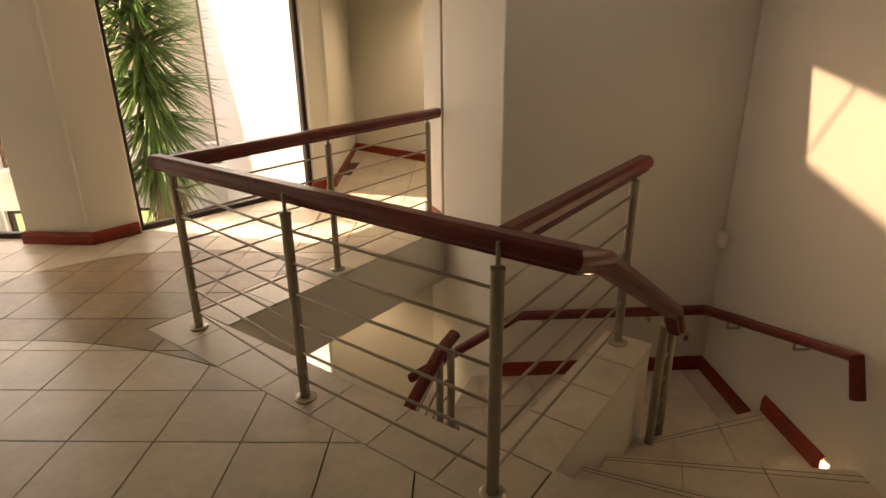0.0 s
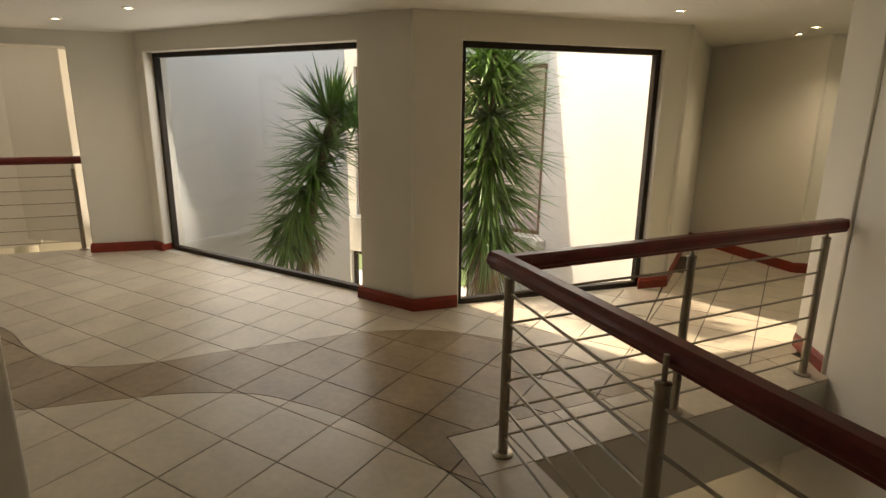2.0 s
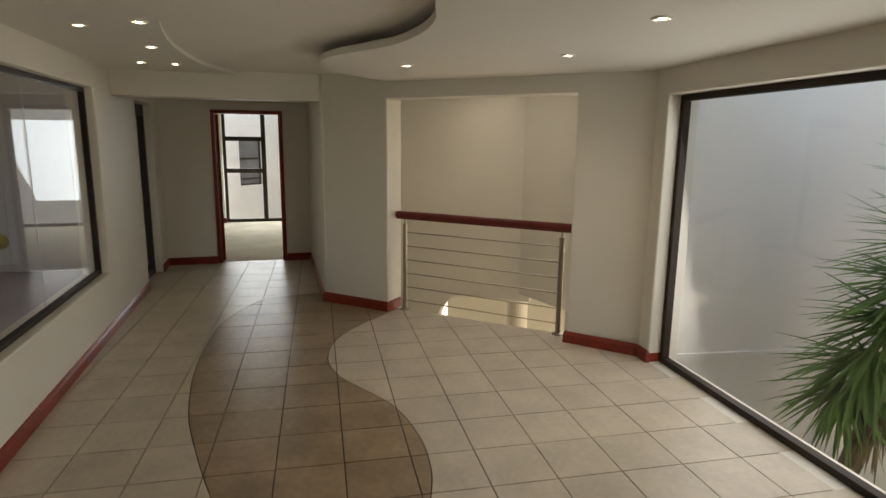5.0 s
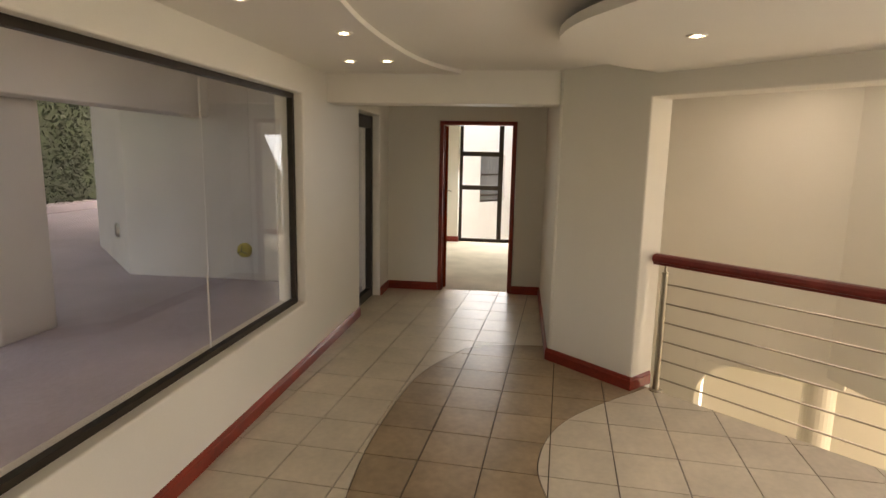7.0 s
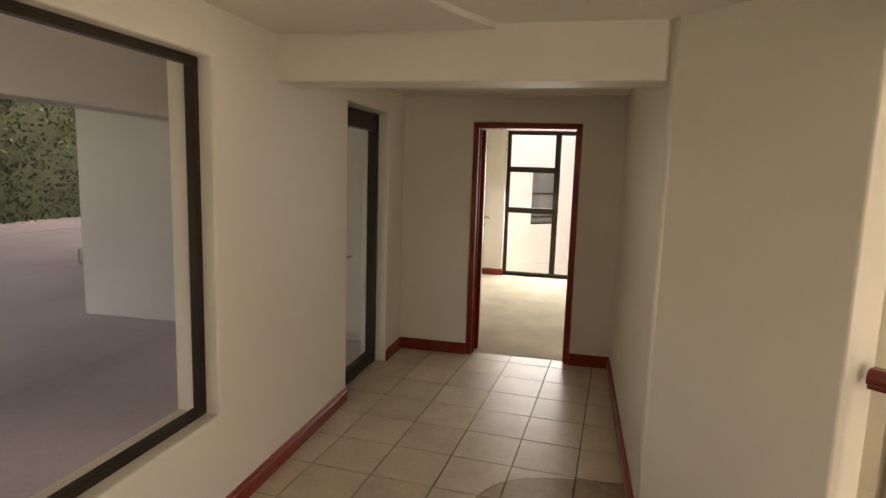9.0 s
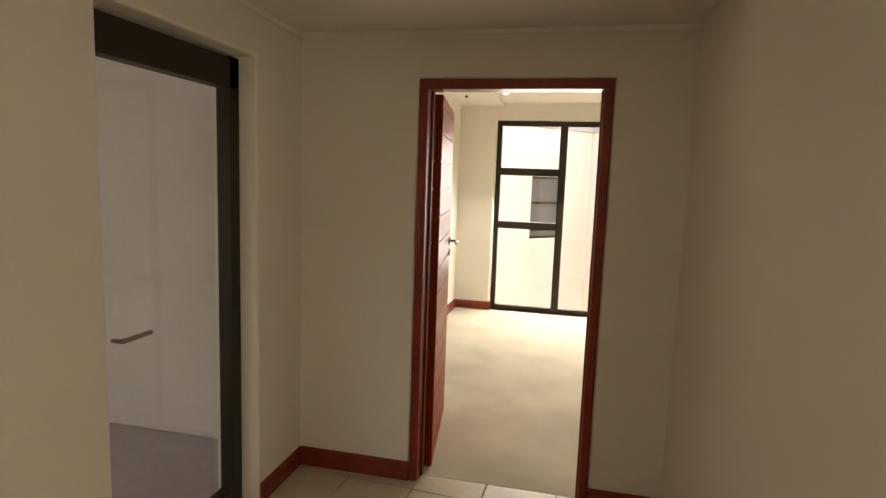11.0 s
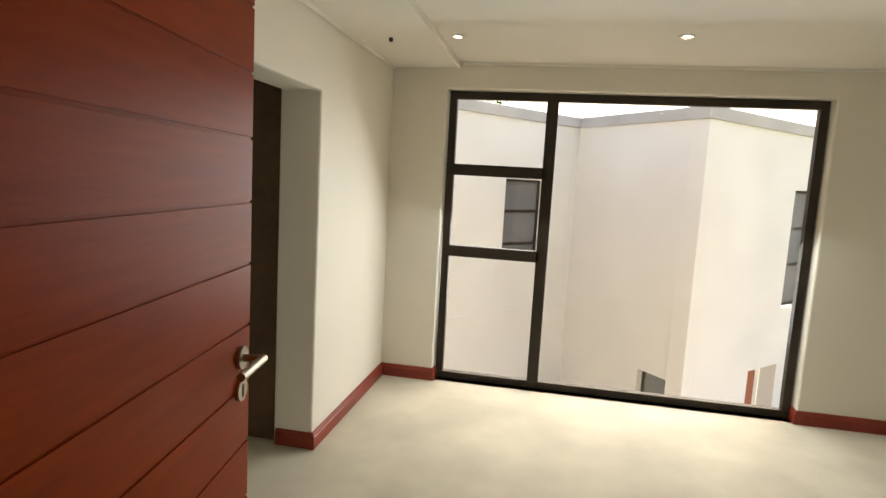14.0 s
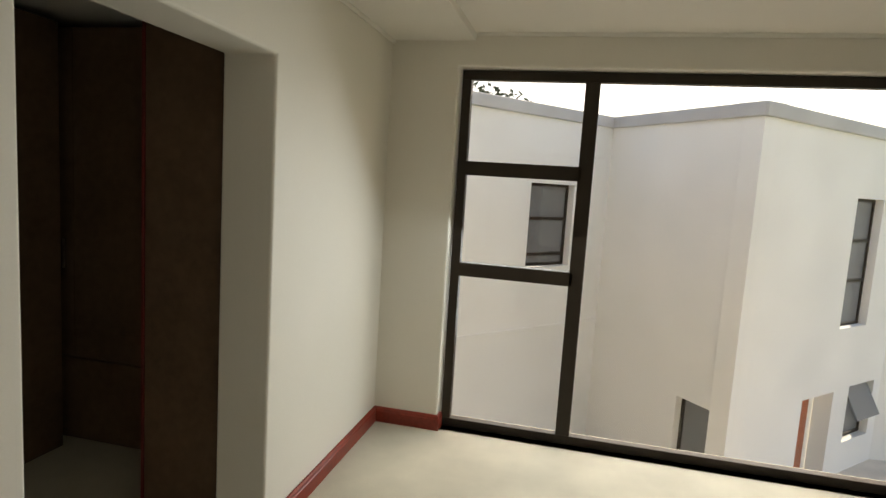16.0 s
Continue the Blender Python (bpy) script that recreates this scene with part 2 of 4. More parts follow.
def clip(poly, n, c):
    """The part of a convex polygon where n . p <= c."""
    out = []
    for p, q in zip(poly, poly[1:] + poly[:1]):
        dp, dq = n[0] * p[0] + n[1] * p[1] - c, n[0] * q[0] + n[1] * q[1] - c
        if dp <= 0:
            out.append(p)
        if dp * dq < 0:
            k = dp / (dp - dq)
            out.append((p[0] + k * (q[0] - p[0]), p[1] + k * (q[1] - p[1])))
    return out


def area(poly):
    return 0.5 * abs(sum(p[0] * q[1] - p[1] * q[0] for p, q in zip(poly, poly[1:] + poly[:1])))


def less(polys, planes):
    """Convex polygons without the convex region where n . p > c for every plane (n, c)."""
    out = []
    for poly in polys:
        rest = poly
        for n, c in planes:
            keep = clip(rest, n, c)
            if len(keep) > 2 and area(keep) > 1e-5:
                out.append(keep)
            rest = clip(rest, (-n[0], -n[1]), -c)
            if len(rest) < 3 or area(rest) < 1e-6:
                break
    return out


def curve_at(points, x):
    """A smooth curve y(x) through points in order of x."""
    xs, ys = [p[0] for p in points], [p[1] for p in points]
    if x <= xs[0]:
        return ys[0]
    if x >= xs[-1]:
        return ys[-1]
    i = max(k for k in range(len(xs) - 1) if xs[k] <= x)
    def slope(k):
        k0, k1 = max(0, k - 1), min(len(xs) - 1, k + 1)
        return (ys[k1] - ys[k0]) / (xs[k1] - xs[k0])
    h = xs[i + 1] - xs[i]
    s = (x - xs[i]) / h
    return ((1 + 2 * s) * (1 - s) ** 2 * ys[i] + s * (1 - s) ** 2 * h * slope(i) + s * s * (3 - 2 * s) * ys[i + 1] + s * s * (s - 1) * h * slope(i + 1))


def straight_at(points, x):
    return float(np.interp(x, [p[0] for p in points], [p[1] for p in points]))

# ---- the plan ----
UP, LOW, SOFFIT, DEEP = 2.34, 2.24, 2.30, -2.90
A = Vector((-0.96, 2.97))            # corner of the stair railing
U, V = Vector((0.628, 0.778)), Vector((0.778, -0.628))


def stair_xy(u, v):
    p = A + U * u + V * v
    return (p.x, p.y)


BAND_R = [(-7.9, 3.6), (-7.38, 3.01), (-6.85, 2.51), (-6.33, 2.32), (-5.90, 2.37), (-5.36, 2.64), (-4.92, 2.72), (-4.55, 2.70), (-4.22, 2.61), (-3.83, 2.55), (-3.55, 2.62), (-3.24, 2.87), (-3.0, 3.18), (-2.7, 3.52), (-2.4, 3.87), (-1.98, 4.15), (-1.49, 4.235), (-1.0, 4.187), (-0.3, 3.9)]
BAND_L = [(-8.36, 2.7), (-8.31, 2.2), (-8.2, 1.83), (-7.89, 1.62), (-7.6, 1.49), (-7.22, 1.40), (-6.34, 1.34), (-5.56, 1.39), (-5.08, 1.485), (-4.5, 1.64), (-3.9, 1.85), (-3.37, 2.14), (-3.06, 2.42), (-2.76, 2.67), (-2.4, 2.85), (-2.15, 2.885), (-1.9, 2.89), (-1.6, 2.855), (-1.2, 2.75), (-0.9, 2.63), (-0.5, 2.42), (-0.25, 2.25)]
FAR = [(-10.40, 2.55), (-8.0, 2.55), (-7.9, 2.75), (-6.2, 4.62), (-5.75, 4.90), (-2.9, 4.66), (-2.3, 4.56), (-2.0, 4.76), (-0.8, 6.02), (-0.62, 6.2), (-0.6, 8.4), (0.5, 7.3), (2.3, 7.7)]


def near_side(x):
    return 0.45 if x < -2.5 else -1.65


# ---- walls of the hall and passage ----
wall("wall_passage_left", (-2.5, 0.545), (-10.36, 0.545), 0, UP + 0.1, 0.225, [(1.7, 4.955, 0.52, 2.10), (6.45, 7.33, 0, 2.10)])
wall("wall_passage_end", (-10.26, 0.31), (-10.26, 5.2), 0, 2.6, 0.14, [(0.862, 1.782, 0, 2.075)])
wall("wall_passage_right", (-10.36, 2.435), (-7.98, 2.435), 0, UP + 0.1, 0.16)
wall("wall_gallery", (-7.98, 2.445), (-5.72, 4.79), DEEP, UP + 0.1, 0.26, [(0.79, 2.62, -0.30, 2.09)])
wall("wall_window_left", (-5.72, 4.75), (-2.29, 4.47), -0.35, UP + 0.3, 0.26, [(0.15, 2.90, 0.0, 2.05)])
wall("wall_window_right", (-2.29, 4.44), (-0.60, 6.12), -0.35, UP + 0.3, 0.16, [(0.38, 2.14, 0.0, 2.045)])
wall("wall_recess_left", (-0.60, 6.10), (-0.56, 8.4), 0, UP + 0.1, 0.15)
wall("wall_recess_far", (-0.66, 8.36), (0.48, 7.20), 0, UP + 0.1, 0.15)
wall("wall_recess_right", (0.48, 7.22), (2.6, 7.60), 0, UP + 0.1, 0.15)
bm = prism(bmesh.new(), [(0.50, 4.71), (0.80, 3.46), (2.6, 3.46), (2.6, 3.70), (1.10, 3.70), (0.84, 5.3), (0.36, 5.12)], DEEP, UP + 0.1)
tagged(finish(bm, "wall_stair_back", PAINT, bevel=0.012), "cream painted wall and pier behind the stair", "wall", kind="structure")
wall("wall_stair_right", (2.25, 3.46), (2.25, -1.65), DEEP, UP + 0.1, 0.18)
wall("wall_behind", (2.35, -1.65), (-2.55, -1.65), 0, UP + 0.1, 0.18)
bm = boxed((-2.55, -1.65, 0), (-2.307, 1.65, UP + 0.05))
tagged(finish(bm, "wall_stub", PAINT, bevel=0.015), "cream painted wall end with a light switch", "wall", kind="structure")
wall("wall_bedroom_left", (-10.40, 0.535), (-14.6, 0.535), 0, 2.6, 0.24, [(1.54, 2.63, 0, 2.06)])
wall("wall_bedroom_window", (-14.42, 0.30), (-14.42, 5.2), -0.3, 2.8, 0.25, [(0.665, 3.365, 0, 2.305)])
wall("wall_bedroom_right", (-14.6, 5.0), (-10.3, 5.0), 0, 2.6, 0.2)
# Eaves reach out just above view, added to keep sun off the window
bm = boxed((-16.7, -0.2, 2.80), (-10.2, 5.6, 2.95))
tagged(finish(bm, "roof_bedroom_sun_block", OUTSIDE), "flat roof with eaves over the bedroom window", "roof", kind="structure")
wall("wall_east_recess", (2.6, 7.7), (2.6, 3.46), 0, UP + 0.1, 0.15)

# rounded plaster beads on the outer corners
for x, y in ((-7.978, 2.452), (-2.285, 4.468), (-0.602, 6.112), (0.497, 4.70)):
    bm = tube(bmesh.new(), (x, y, 0), (x, y, UP + 0.02), 0.014, 14)
    tagged(finish(bm, "corner_bead", PAINT, smooth=True), "rounded plaster wall corner", "wall corner", kind="structure")

# bulkhead across the passage
bm = boxed((-8.25, 0.515, 2.08), (-8.0, 2.44, UP + 0.04))
tagged(finish(bm, "bulkhead", PAINT, bevel=0.01), "cream painted bulkhead across the passage", "beam", kind="structure")


# ---- ceilings ----
def slab(name, xs, low, high, z0, z1, mat, label, holes=()):
    bm = bmesh.new()
    for x0, x1 in zip(xs, xs[1:]):
        polys = [[(x0, low(x0 + 1e-4)), (x1, low(x1 - 1e-4)), (x1, high(x1 - 1e-4)), (x0, high(x0 + 1e-4))]]
        if min(high(x0 + 1e-4) - low(x0 + 1e-4), high(x1 - 1e-4) - low(x1 - 1e-4)) < -1e-3:
            continue
        for h in holes:
            polys = less(polys, h)
        for p in polys:
            prism(bm, p, z0, z1)
    bmesh.ops.remove_doubles(bm, verts=bm.verts, dist=1e-4)
    return tagged(finish(bm, name, mat), label, "ceiling", kind="structure")


def far_ceiling(x):
    return straight_at(FAR, x) + 0.02


def in_rect(x0, x1, y0, y1):
    return [((-1, 0), -x0), ((1, 0), x1), ((0, -1), -y0), ((0, 1), y1)]


def hole(x0, x1, y0, y1):
    """The inside of a rectangle, as the planes that less() takes."""
    return [((1, 0), x0), ((-1, 0), -x1), ((0, 1), y0), ((0, -1), -y1)]


XS = [-8.25, -7.98, -7.6, -7.2, -6.8, -6.4, -6.0, -5.75, -5, -4, -2.9, -2.55, -2.3, -2.0, -1.4, -0.8, -0.62, -0.6, 0.0, 0.5, 1.4, 2.45]
# Unseen roof opening, shaped to throw the sun patch on the stair wall
sky_poly = [(0.72, 2.10), (1.28, 2.10), (1.48, 3.20), (0.955, 3.215)]
SKYLIGHT = []
for p, q in zip(sky_poly, sky_poly[1:] + sky_poly[:1]):
    n = Vector((p[1] - q[1], q[0] - p[0])).normalized()
    SKYLIGHT.append(((n.x, n.y), n.x * p[0] + n.y * p[1]))
slab("ceiling_upper", XS, near_side, far_ceiling, UP, UP + 0.2, CEIL, "smooth painted upper ceiling", [SKYLIGHT])
skylight = tagged(new("skylight"), "flat roof light of tinted glass above the stair", "skylight", kind="structure")
# Pane tint dims that patch; the bar is added for its thin diagonal shadow
part("pane", prism(bmesh.new(), [tuple(Vector(p) + (Vector(p) - Vector((1.1, 2.65))) * 0.02) for p in sky_poly], UP + 0.202, UP + 0.208), TINTED, skylight)
part("shadow_bar", tube(bmesh.new(), (0.97, 3.25, UP + 0.19), (1.30, 2.86, UP + 0.19), 0.006, 8), BRONZE, skylight)
XD = [-7.98 + 0.12 * k for k in range(int((2.3 + 7.98) / 0.12) + 1)]
slab("ceiling_dropped", XD, lambda x: min(curve_at(BAND_R, x) if x < -0.6 else 4.2, far_ceiling(x)), far_ceiling, LOW, LOW + 0.045, CEIL, "dropped ceiling panel with a wavy edge")
slab("ceiling_dropped_core", XD, lambda x: min((curve_at(BAND_R, x) if x < -0.6 else 4.2) + 0.22, far_ceiling(x)), far_ceiling, LOW + 0.045, UP + 0.01, CEIL, "recessed upright of the dropped ceiling above its lip")
slab("ceiling_left", [x for x in XD if x < -2.5], near_side, lambda x: max(0.5, curve_at(BAND_L, x) if x > -8.3 else 2.2), UP - 0.03, UP + 0.01, CEIL, "slightly lower ceiling panel with a curved edge")
slab("ceiling_passage", [-10.4, -8.2], lambda x: 0.4, lambda x: 2.6, SOFFIT, SOFFIT + 0.2, CEIL, "painted passage ceiling")
slab("ceiling_bedroom", [-14.7, -10.3], lambda x: 0.3, lambda x: 5.2, 2.50, 2.7, CEIL, "painted bedroom ceiling")
bm = boxed((-14.43, 0.53, 2.455), (-10.41, 1.06, 2.51))
tagged(finish(bm, "ceiling_strip", CEIL, bevel=0.004), "lower strip of the bedroom ceiling along the wall", "ceiling", kind="structure")

# shadow-line cornices
CORNICE = [(0, 0), (0.014, 0), (0.014, -0.006), (0.006, -0.02), (0, -0.02)]


def cornice(path, z):
    bm = sweep(bmesh.new(), [(x, y, z) for x, y in path], CORNICE)
    return tagged(finish(bm, "cornice", CEIL), "small painted plaster cornice", "cornice", kind="structure")


cornice([(-10.255, 2.43), (-10.255, 0.55)][::-1], SOFFIT)
cornice([(-10.25, 0.55), (-8.25, 0.55)][::-1], SOFFIT)
cornice([(-8.0, 0.55), (-2.6, 0.55)][::-1], UP)
cornice([(-10.41, 0.54), (-14.42, 0.54)], 2.455)
cornice([(-14.415, 1.07), (-14.415, 5.0)], 2.50)

# ---- stair railing, landings and flights ----
RAIL_PROFILE = [(-0.042, -0.008), (-0.046, 0.012), (-0.040, 0.034), (-0.022, 0.046), (0.022, 0.046), (0.040, 0.034), (0.046, 0.012), (0.042, -0.008), (0.030, -0.012), (0.026, -0.030), (-0.026, -0.030), (-0.030, -0.012)]
RAILS = (0.10, 0.24, 0.38, 0.52, 0.66, 0.80)


def post(parent, x, y, z=0.0, top=0.95, label="brushed steel post with a round base flange"):
    bm = tube(bmesh.new(), (x, y, z), (x, y, z + top - 0.09), 0.0225, 16)
    p = part("post", bm, STEEL, parent, label, smooth=False)
    part("flange", lathe(bmesh.new(), [(0.050, 0.001), (0.050, 0.008), (0.040, 0.014), (0.026, 0.016), (0.026, 0.022)], (x, y, z), 20), STEEL, p)
    part("cap", lathe(bmesh.new(), [(0.0225, 0), (0.0245, 0.002), (0.0245, 0.012), (0.012, 0.016), (0.008, 0.018), (0.008, 0.095)], (x, y, z + top - 0.09), 16), STEEL, p)
    return p


def rods(parent, a, b, za=0.0, zb=0.0, heights=RAILS):
    for h in heights:
        part("rod", tube(bmesh.new(), (a[0], a[1], za + h), (b[0], b[1], zb + h), 0.0065, 8), STEEL, parent)


def handrail(parent, path, name="handrail", size=1.0):
    return part(name, sweep(bmesh.new(), path, [(a * size, b * size) for a, b in RAIL_PROFILE]), RAILWOOD, parent, "dark red varnished wooden handrail", bevel=0.004)


rail = thing("stair_railing", "steel balustrade with dark red wooden handrail round the stair opening", "railing")
pA, pB, pC, pD = stair_xy(0, 0), stair_xy(-0.04, 1.0), stair_xy(-0.06, 1.97), stair_xy(1.18, 1.97)
pM, pW = stair_xy(1.03, 0.03), stair_xy(2.13, 0.0)
pB, pM, pC = (-0.245, 2.258), (-0.285, 3.775), (0.522, 1.630)
for p in (pA, pB, pC, pD, pM, pW):
    post(rail, *p)
for a, b in ((pA, pB), (pB, pC), (pC, pD), (pA, pM), (pM, pW)):
    rods(rail, a, b)
H = 0.928
handrail(rail, [(*stair_xy(2.27, 0.0), H), (*stair_xy(-0.02, 0.0), H), (*stair_xy(-0.06, -0.06), H), (*stair_xy(-0.05, 0.0), H)][:2] + [(*stair_xy(-0.03, -0.09), H)])
handrail(rail, [(*stair_xy(-0.02, -0.10), H), (*stair_xy(-0.07, 2.22), H), (*stair_xy(0.10, 2.24), H - 0.06), (*stair_xy(1.05, 2.25), 0.31), (*stair_xy(1.16, 2.25), 0.17)], "handrail_front")
handrail(rail, [(*stair_xy(-0.03, 1.97), H), (*stair_xy(1.30, 1.97), H)], "handrail_side")
post(rail, *stair_xy(1.16, 2.20), z=-0.70, top=0.96)
post(rail, *stair_xy(1.34, 2.20), z=-0.70, top=0.84)
rods(rail, stair_xy(1.16, 2.20), stair_xy(1.34, 2.20), -0.70, -0.72)

gallery_rail = thing("gallery_railing", "steel balustrade with wooden handrail in the wall opening", "railing")
gL, gR = (-7.465, 3.20), (-6.365, 4.36)
for p in (gL, gR):
    post(gallery_rail, *p, top=0.96)
rods(gallery_rail, gL, gR)
gd = (Vector(gR) - Vector(gL)).normalized()
g0, g1 = Vector(gL) - gd * 0.085, Vector(gR) + gd * 0.115
handrail(gallery_rail, [(g0.x, g0.y, 0.962), (g1.x, g1.y, 0.962)])

# lower landing, flights and wall handrail
LAND = -0.70
flight = thing("stair_flight_upper", "tiled stair flight going down beside a white ledge wall", "stairs")
WALLX = 2.245
edge_l = [stair_xy(u, 2.125) for u in (0.12, 0.39, 0.72, 1.085)]
edge_r = [(WALLX, 0.55), (WALLX, 1.40), (WALLX, 2.02), (WALLX, 2.73)]
for k in range(3):
    z = -0.175 * (k + 1)
    a, b, c, d = (Vector(p) for p in (edge_l[k], edge_l[k + 1], edge_r[k + 1], edge_r[k]))
    part("riser", prism(bmesh.new(), [tuple(p) for p in (a, b, c, d)], z - 0.6, z - 0.013), TILE, flight)
    for f0, f1 in ((0, 0.30), (0.30, 0.62), (0.62, 1)):
        q = [a.lerp(d, f0 + 0.002), b.lerp(c, f0 + 0.002) + (b - a).normalized() * 0.02, b.lerp(c, f1 - 0.002) + (b - a).normalized() * 0.02, a.lerp(d, f1 - 0.002)]
        t = part("tread", prism(bmesh.new(), [tuple(p) for p in q], z - 0.012, z), TILE, flight)
        for g in (0.88, 0.94):
            p, r = q[0].lerp(q[1], g), q[3].lerp(q[2], g)
            w = (q[1] - q[0]).normalized() * 0.0015
            part("nosing_groove", prism(bmesh.new(), [tuple(p - w), tuple(p + w), tuple(r + w), tuple(r - w)], z - 0.001, z + 0.0008), GROUT, t)
landing_poly = [edge_l[3], (WALLX, 2.73), (WALLX, 3.455), (0.62, 3.455), stair_xy(0.76, 1.10), stair_xy(0.76, 1.86)]
landing = thing("stair_landing", "cream tiled half landing of the stair", "landing")
part("slab", prism(bmesh.new(), landing_poly, LAND - 0.2, LAND - 0.012), PAINT, landing)
for i in range(6):
    for j in range(5):
        x0, y0 = 0.30 + 0.36 * i, 2.02 + 0.36 * j
        t = [(x0, y0), (x0 + 0.356, y0), (x0 + 0.356, y0 + 0.356), (x0, y0 + 0.356)]
        for p, q in zip(landing_poly, landing_poly[1:] + landing_poly[:1]):
            n = Vector((q[1] - p[1], -(q[0] - p[0]))).normalized()
            t = clip(t, (n.x, n.y), n.x * p[0] + n.y * p[1] - 0.002) if len(t) > 2 else t
        if len(t) > 2 and area(t) > 0.002:
            part("tile", prism(bmesh.new(), t, LAND - 0.011, LAND), TILE, landing)
lower = thing("stair_flight_lower", "tiled lower stair flight with steel balustrade", "stairs")
for k in range(9):
    z = LAND - 0.175 * (k + 1)
    u1, u0 = 0.76 - 0.25 * k, 0.49 - 0.25 * k
    t = part("tread", prism(bmesh.new(), [stair_xy(u, v) for u, v in ((u0, 1.10), (u1, 1.10), (u1, 1.86), (u0, 1.86))], z - 0.25, z), TILE, lower)
    for g in (0.035, 0.055):
        part("nosing_groove", prism(bmesh.new(), [stair_xy(u, v) for u, v in ((u0 + g, 1.10), (u0 + g + 0.004, 1.10), (u0 + g + 0.004, 1.86), (u0 + g, 1.86))], z - 0.001, z + 0.0008), GROUT, t)
for u, k in ((0.83, 0), (0.72, 0), (0.22, 3), (-0.28, 5)):
    post(lower, *stair_xy(u, 1.14), z=LAND - 0.175 * k, top=0.62)
for h in (0.12, 0.24, 0.36, 0.48):
    part("rod", tube(bmesh.new(), (*stair_xy(0.83, 1.14), LAND + h), (*stair_xy(0.72, 1.14), LAND + h), 0.006, 8), STEEL, lower)
    part("rod", tube(bmesh.new(), (*stair_xy(0.72, 1.14), LAND + h), (*stair_xy(-0.28, 1.14), LAND - 0.85 + h), 0.006, 8), STEEL, lower)
handrail(lower, [(*stair_xy(0.88, 1.14), LAND + 0.62), (*stair_xy(0.74, 1.14), LAND + 0.57), (*stair_xy(-0.40, 1.14), LAND - 0.26)], size=0.8)
wall_rail = thing("wall_handrail", "dark red wooden handrail on steel brackets along the stair wall", "handrail")
handrail(wall_rail, [(2.17, 2.06, 0.02), (2.17, 2.12, 0.19), (2.17, 3.38, -0.21), (0.92, 3.38, -0.21), (0.20, 3.38, -0.66)], size=0.72)
for x, y, z in ((2.17, 2.5, 0.08), (2.17, 3.1, -0.12), (1.8, 3.38, -0.21), (1.1, 3.38, -0.21)):
    wx, wy = (2.25, y) if x > 2 else (x, 3.46)
    bm = tube(bmesh.new(), (x, y, z - 0.02), (x, y, z - 0.07), 0.007, 8)
    tube(bm, (x, y, z - 0.07), (wx, wy, z - 0.07), 0.007, 8)
    part("bracket", bm, STEEL, wall_rail)

ledge = finish(prism(bmesh.new(), [stair_xy(0.12, 1.88), stair_xy(0.12, 2.12), stair_xy(1.27, 2.12), stair_xy(1.27, 1.88)], -1.6, -0.014), "stair_ledge_wall", PAINT, bevel=0.01)
tagged(ledge, "white plastered ledge wall beside the stair", "wall", kind="structure")

# ---- floor slab ----
VOIDS = [
    [((U.x, U.y), A @ U + 0.10), ((V.x, V.y), A @ V + 0.10), ((-V.x, -V.y), -(A @ V + 1.88))],
    [((U.x, U.y), A @ U + 0.12), ((V.x, V.y), A @ V + 1.87)],
]
XF = [-10.40, -8.0, -7.9, -7.0, -6.2, -5.75, -2.9, -2.5, -2.3, -2.0, -0.8, -0.62, -0.6, 0.5, 2.3]
bm = bmesh.new()
for x0, x1 in zip(XF, XF[1:]):
    polys = [[(x0, near_side((x0 + x1) / 2)), (x1, near_side((x0 + x1) / 2)), (x1, straight_at(FAR, x1)), (x0, straight_at(FAR, x0))]]
    for h in VOIDS:
        polys = less(polys, h)
    for p in polys:
        prism(bm, p, -0.28, -0.010)
floor = tagged(finish(bm, "floor", GROUT), "hall floor of cream tiles with a brown wavy band", "floor", kind="structure")
bm = bmesh.new()
for x0, x1 in zip(XF, XF[1:]):
    polys = [[(x0, near_side((x0 + x1) / 2)), (x1, near_side((x0 + x1) / 2)), (x1, straight_at(FAR, x1)), (x0, straight_at(FAR, x0))]]
    for h in VOIDS:
        polys = less(polys, h)
    for p in polys:
        prism(bm, p, -0.36, -0.281)
tagged(finish(bm, "slab_soffit", PAINT), "white underside of the hall floor", "ceiling", kind="structure")
# white fascia round the stair opening
bm = bmesh.new()
for a, b in (((0.10, 0.10), (2.4, 0.10)), ((0.10, 0.10), (0.10, 1.88))):
    pa, pb = Vector(stair_xy(*a)), Vector(stair_xy(*b))
    d = (pb - pa).normalized()
    n = Vector((-d.y, d.x)) * (1 if a[1] == b[1] else -1)
    prism(bm, [tuple(pa), tuple(pb), tuple(pb - n * 0.004), tuple(pa - n * 0.004)], -0.46, -0.014)
tagged(finish(bm, "fascia", PAINT), "white plastered edge of the stair opening", "trim", kind="structure")
bm = boxed((-14.7, 0.25, -0.2), (-10.33, 5.2, 0.0))
tagged(finish(bm, "floor_bedroom", CARPET), "plain beige fitted carpet", "floor", kind="structure")

# ---- lower storey ----
bm = boxed((-13, -3, DEEP - 0.2), (3, 12, DEEP))
tagged(finish(bm, "floor_lower", PAVING), "pale tiled floor of the lower storey", "floor", kind="structure")
wall("wall_lower_south", (2.3, 1.2), (-9.5, 1.2), DEEP, -0.3, 0.2)
wall("wall_lower_stair", (0.84, 5.3), (0.9, 7.5), DEEP, -0.3, 0.2)
wall("wall_lower_mid", (-0.55, 4.72), (0.46, 5.02), DEEP, -0.3, 0.2)
low_lamp = thing("downlight", "small round recessed downlight of the lower storey, lit", "downlight", "ceiling downlights", at=(-0.15, 4.35, -0.362))
